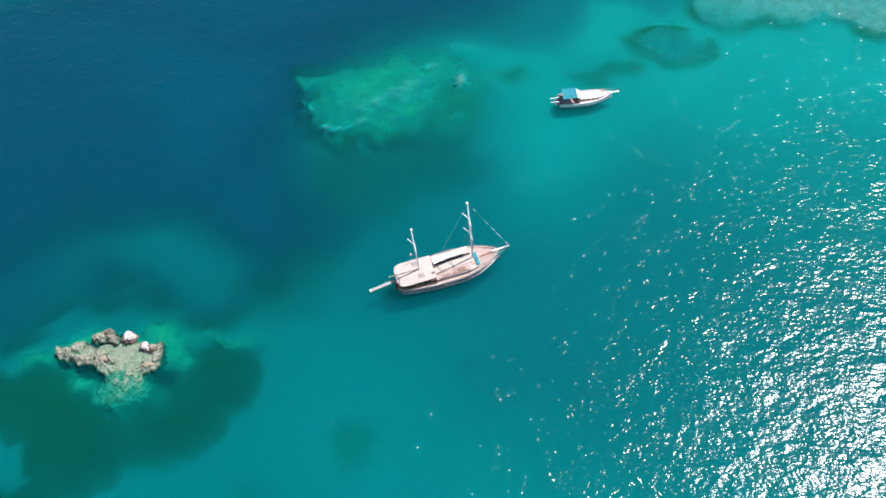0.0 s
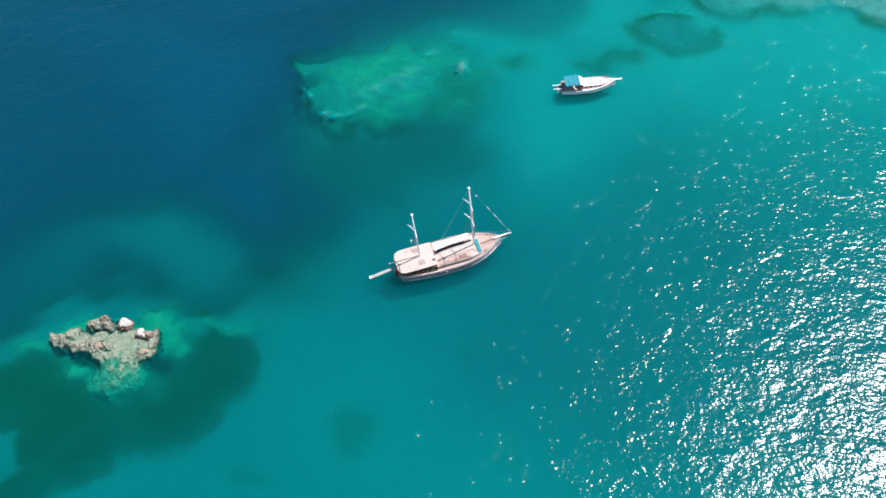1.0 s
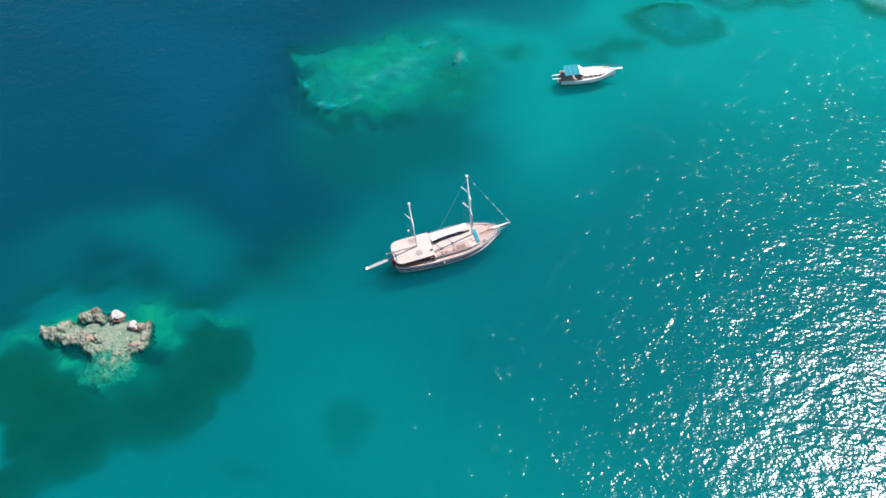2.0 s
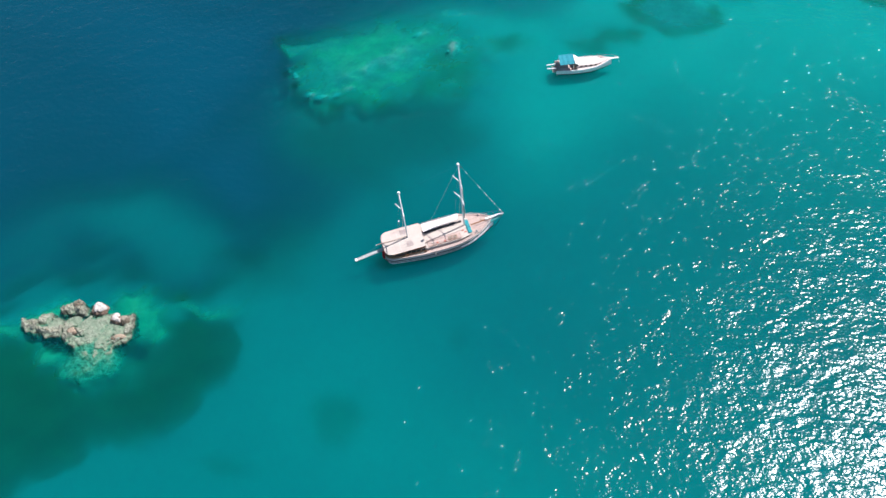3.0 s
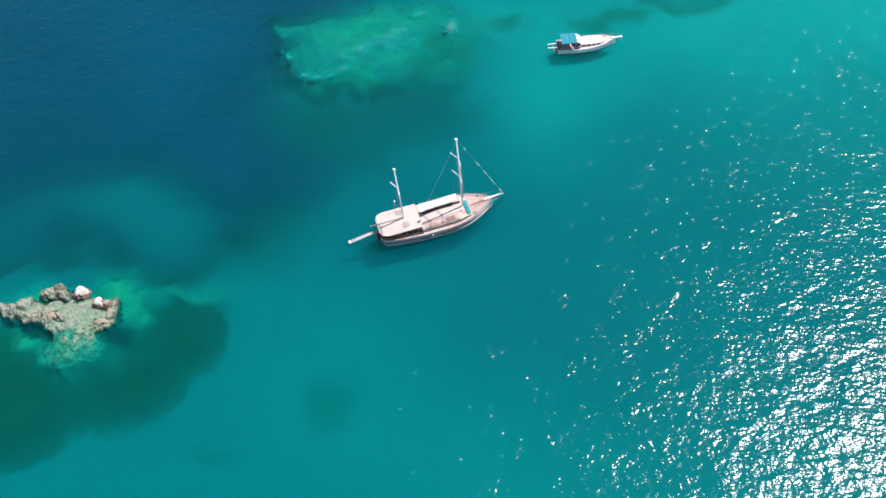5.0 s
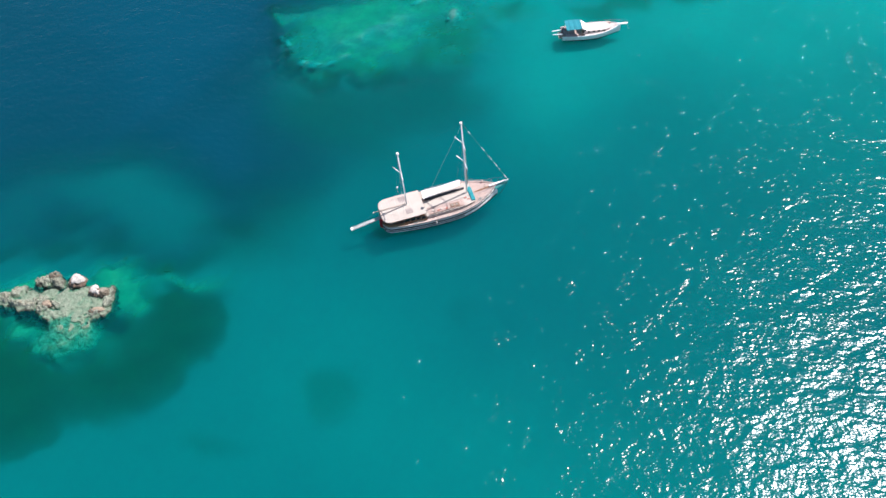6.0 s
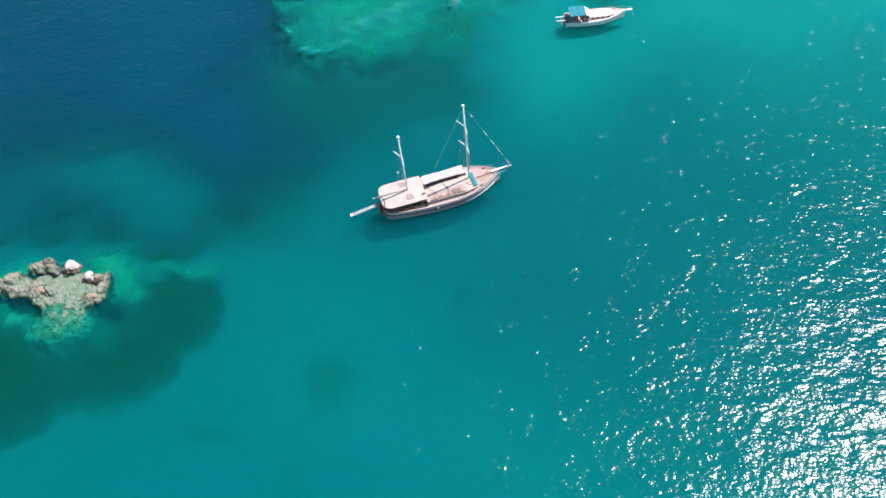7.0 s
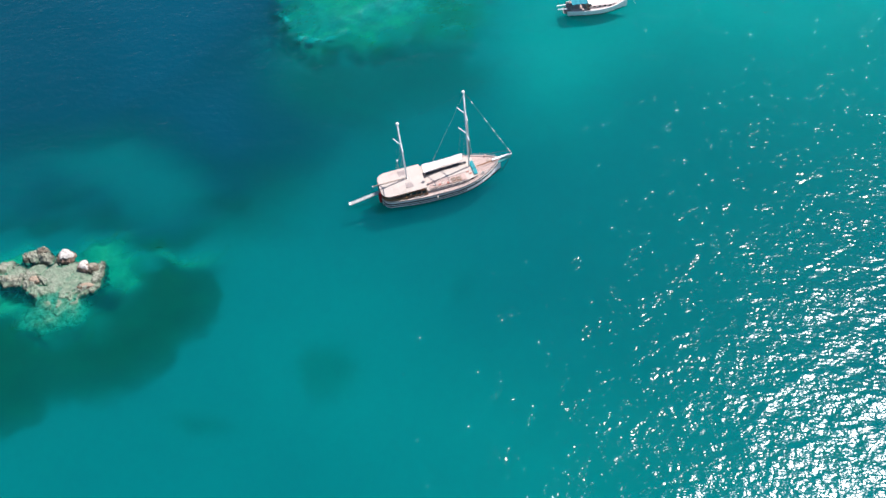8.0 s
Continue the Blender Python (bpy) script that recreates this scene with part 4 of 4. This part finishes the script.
def stern_screen():
    bm = bmesh.new()
    rings = []
    pts = [(x, half_breadth(x)) for x in stations(-9.0, -13.28, 14)] + [(x, -half_breadth(x)) for x in stations(-13.28, -9.0, 14)]
    for x, y in pts:
        z = sheer(x)
        rings.append([(x, y * 0.99, z + 0.06), (x + 0.02, y * 0.965, z + 0.52), (x + 0.08, y * 0.935, z + 0.52), (x + 0.08, y * 0.95, z + 0.06)])
    return bridge(bm, rings, close=True)


boat = gulet()
GULET_POSE = boat.matrix_basis.copy()


def cushion(name, m, sx, sy, sz, material, label, category, group=""):
    bm = boxed(-sx / 2, sx / 2, -sy / 2, sy / 2, 0, sz, min(sz, sx, sy) * 0.35)
    me = bpy.data.meshes.new(name)
    bm.to_mesh(me)
    bm.free()
    me.materials.append(material)
    ob = new(name, me)
    ob.matrix_basis = GULET_POSE @ m
    return tagged(ob, label, category, group)


cushion("sunbed_mattress", pose(3.72, -0.55, 2.43), 0.75, 3.3, 0.2, M_TEAL, "long teal sunbed mattress across the deckhouse roof's front", "mattress")
for i, (x, y, w, mt, what) in enumerate(((-3.9, -2.1, 0.5, M_CANVAS, "white"), (-3.0, -2.4, 0.4, M_ORANGE, "coral"), (-2.4, -2.2, 0.45, M_CANVAS, "white"), (-1.5, -2.45, 0.4, M_ORANGE, "coral"))):
    cushion("cushion", pose(x, y, 2.46, 0, 0, 20 * i), w, w * 0.8, 0.16, mt, what + " cushion lying on the roof's teak sun deck", "cushion", "cushions on the roof")
for i in range(2):
    cushion("folded_towel", pose(2.9 - 0.4 * i, -1.6 + 0.5 * i, 2.43, 0, 0, 12), 0.5, 0.25, 0.06, M_ORANGE, "coral towel lying on the white roof", "towel", "towels on the roof")


# ---- the small boat ----
def small_breadth(x):
    if x > -1:
        return max(2.15 * (1 - ((x + 1) / 7.4) ** 2.5), 0.03)
    return 2.15 * (1 - 0.22 * ((-1 - x) / 5.3) ** 2)


def small_sheer(x):
    return 1.15 + 0.65 * max((x + 1) / 7.4, 0) ** 1.7


def small_boat():
    g = thing("small_gulet", pose(13.0, 148.6, 0, 0, 0, 6.3), "small white motor sailer with a turquoise awning, at anchor", "boat")
    bm = bmesh.new()
    rings = []
    for x in stations(-6.3, 6.4, 44):
        b, z = small_breadth(x), small_sheer(x)
        wl = b * (0.95 - 0.3 * max((x - 1) / 5.4, 0))
        keel = -1.3 + 1.25 * max((x - 3) / 3.4, 0) ** 2
        side = [(b, z), ((b + wl) / 2 + 0.03, z * 0.5), (wl, 0.05), (wl * 0.8, -0.35), (0, keel)]
        rings.append([(x, y, h) for y, h in side] + [(x, -y, h) for y, h in reversed(side[:-1])])
    bridge(bm, rings)
    bm.faces.new(list(bm.verts)[:9])
    hull = part("hull", bm, M_HULL, g, "white hull", smooth=True)
    for s in (-1, 1):
        pts = [(x, s * (small_breadth(x) + 0.02), small_sheer(x) + 0.03) for x in stations(-6.3, 6.35, 30)]
        part("rub_rail", line(bmesh.new(), pts, 0.06), M_MAST, hull, "white rubbing rail")
    pts = [(-6.35, y, 1.16) for y in stations(-small_breadth(-6.3), small_breadth(-6.3), 4)]
    part("rub_rail", line(bmesh.new(), pts, 0.06), M_VARNISH, hull)
    d = part("foredeck", slab([(x, small_breadth(x) - 0.03) for x in stations(-1.6, 6.2, 26)], 0, 0.05, 0.08), M_DECK_PINK, g, "pinkish cream foredeck")
    for v in d.data.vertices:
        v.co.z += small_sheer(v.co.x) - 0.12
    c = part("cockpit_floor", slab([(x, small_breadth(x) - 0.04) for x in stations(-6.25, -1.6, 10)], 0.70, 0.76), M_TEAK, g, "teak cockpit floor")
    cabin = part("cabin", slab([(x, min(1.35, small_breadth(x) - 0.45)) for x in stations(-1.9, 3.9, 16)], 1.05, 1.72, 0.1), M_DECK_PINK, g, "low pinkish cream cabin top")
    for i in range(4):
        x = -1.0 + i * 1.1
        for s in (-1, 1):
            y = s * min(1.35, small_breadth(x + 0.25) - 0.45)
            part("window", boxed(x, x + 0.55, y - 0.04, y + 0.04, 1.36, 1.68, 0.02), M_GLASS, cabin, "dark cabin window")
    part("hatch", boxed(1.7, 2.3, -0.3, 0.3, 1.8, 1.88, 0.03), M_HULL, cabin, "white foredeck hatch")
    ws = part("windscreen", bridge(bmesh.new(), [[(-2.15, y, 2.62), (-2.1, y, 2.68), (-1.15, y * 0.9, 2.06), (-1.2, y * 0.9, 1.98)] for y in stations(-1.55, 1.55, 6)], close=True),
              M_HULL, g, "sloping white hardtop over the windscreen")
    for s in (-1, 1):
        part("side_window", bridge(bmesh.new(), [[(-2.0, s * 1.45, 1.3), (-2.0, s * 1.5, 2.5), (-1.2, s * 1.36, 2.0)], [(-2.0, s * 1.39, 1.3), (-2.0, s * 1.44, 2.5), (-1.2, s * 1.30, 2.0)]], close=True), M_GLASS, ws, "dark side window")
    part("dashboard", boxed(-2.2, -1.85, -1.1, 1.1, 0.76, 1.55, 0.05), M_PALEWOOD, g, "wooden helm console")
    # awning on four posts
    rings = []
    for i in range(11):
        x = -5.55 + 3.25 * i / 10
        ring = [(x, 1.72 * u, 2.78 + 0.22 * (1 - u * u) + 0.03 * math.cos(i * 1.9)) for u in stations(-1, 1, 8)]
        rings.append(ring + [(a_, b_, c_ - 0.04) for a_, b_, c_ in reversed(ring)])
    aw = part("awning", bridge(bmesh.new(), rings, close=True), M_AWNING, g, "turquoise cockpit awning")
    for x in (-5.4, -2.5):
        for s in (-1, 1):
            part("post", rodded((x, s * 1.6, 0.9), (x, s * 1.65, 2.78), 0.035), M_STEEL, aw, "steel awning post")
    for s in (-1, 1):
        part("seat", boxed(-5.6, -2.9, s * 1.3 - 0.3, s * 1.3 + 0.3, 0.76, 1.15, 0.05), M_PINK, g, "faded pinkish cockpit seat")
    part("stern_bench", boxed(-6.1, -5.6, -1.2, 1.2, 0.76, 1.2, 0.05), M_GREY, g, "grey stern bench")
    # stern davits, platform, bowsprit and rails
    for s in (-1, 1):
        part("davit", rodded((-6.2, s * 0.75, 1.15), (-8.3, s * 0.6, 1.2), 0.13, 0.11, 8), M_MAST, g, "white stern davit arm")
    pf = part("swim_platform", boxed(-7.1, -6.25, -1.1, 1.1, 0.28, 0.38, 0.03), M_GREY, g, "grey swim platform")
    part("ladder", rodded((-7.05, 0.5, 0.35), (-7.2, 0.5, -0.5), 0.03), M_STEEL, pf)
    sp = part("bowsprit", slab([(x, 0.28 - 0.1 * (x - 5.6) / 2.3) for x in stations(5.6, 7.9, 5)], 1.74, 1.84), M_MAST, g, "white bowsprit")
    for s in (-1, 1):
        part("pulpit_rail", line(bmesh.new(), [(3.0, s * 1.55, 2.0), (5.2, s * 0.8, 2.3), (7.7, s * 0.12, 2.35)], 0.03), M_STEEL, g, "steel pulpit rail")
        for x in (0.5, 2.0, 3.4, 4.8):
            part("stanchion", rodded((x, s * (small_breadth(x) - 0.05), small_sheer(x)), (x, s * (small_breadth(x) - 0.1), small_sheer(x) + 0.55), 0.022, sides=6), M_STEEL, g)
    part("life_raft", boxed(3.5, 4.4, 0.75, 1.25, 1.45, 1.85, 0.1), M_PINK, g, "faded pink life-raft case on the foredeck")
    part("anchor_line", line(bmesh.new(), arc_path((7.6, 0, 1.7), (8.6, 0.3, -0.5), 0.1), 0.03), M_ROPE, g, "pale anchor line")
    part("boot_stripe", line(bmesh.new(), [(x, -small_breadth(x) * (0.96 - 0.3 * max((x - 1) / 5.4, 0)), 0.08) for x in stations(-6.2, 5.8, 26)], 0.06), M_NAVY, hull, "thin dark boot stripe")
    return g


small_boat()
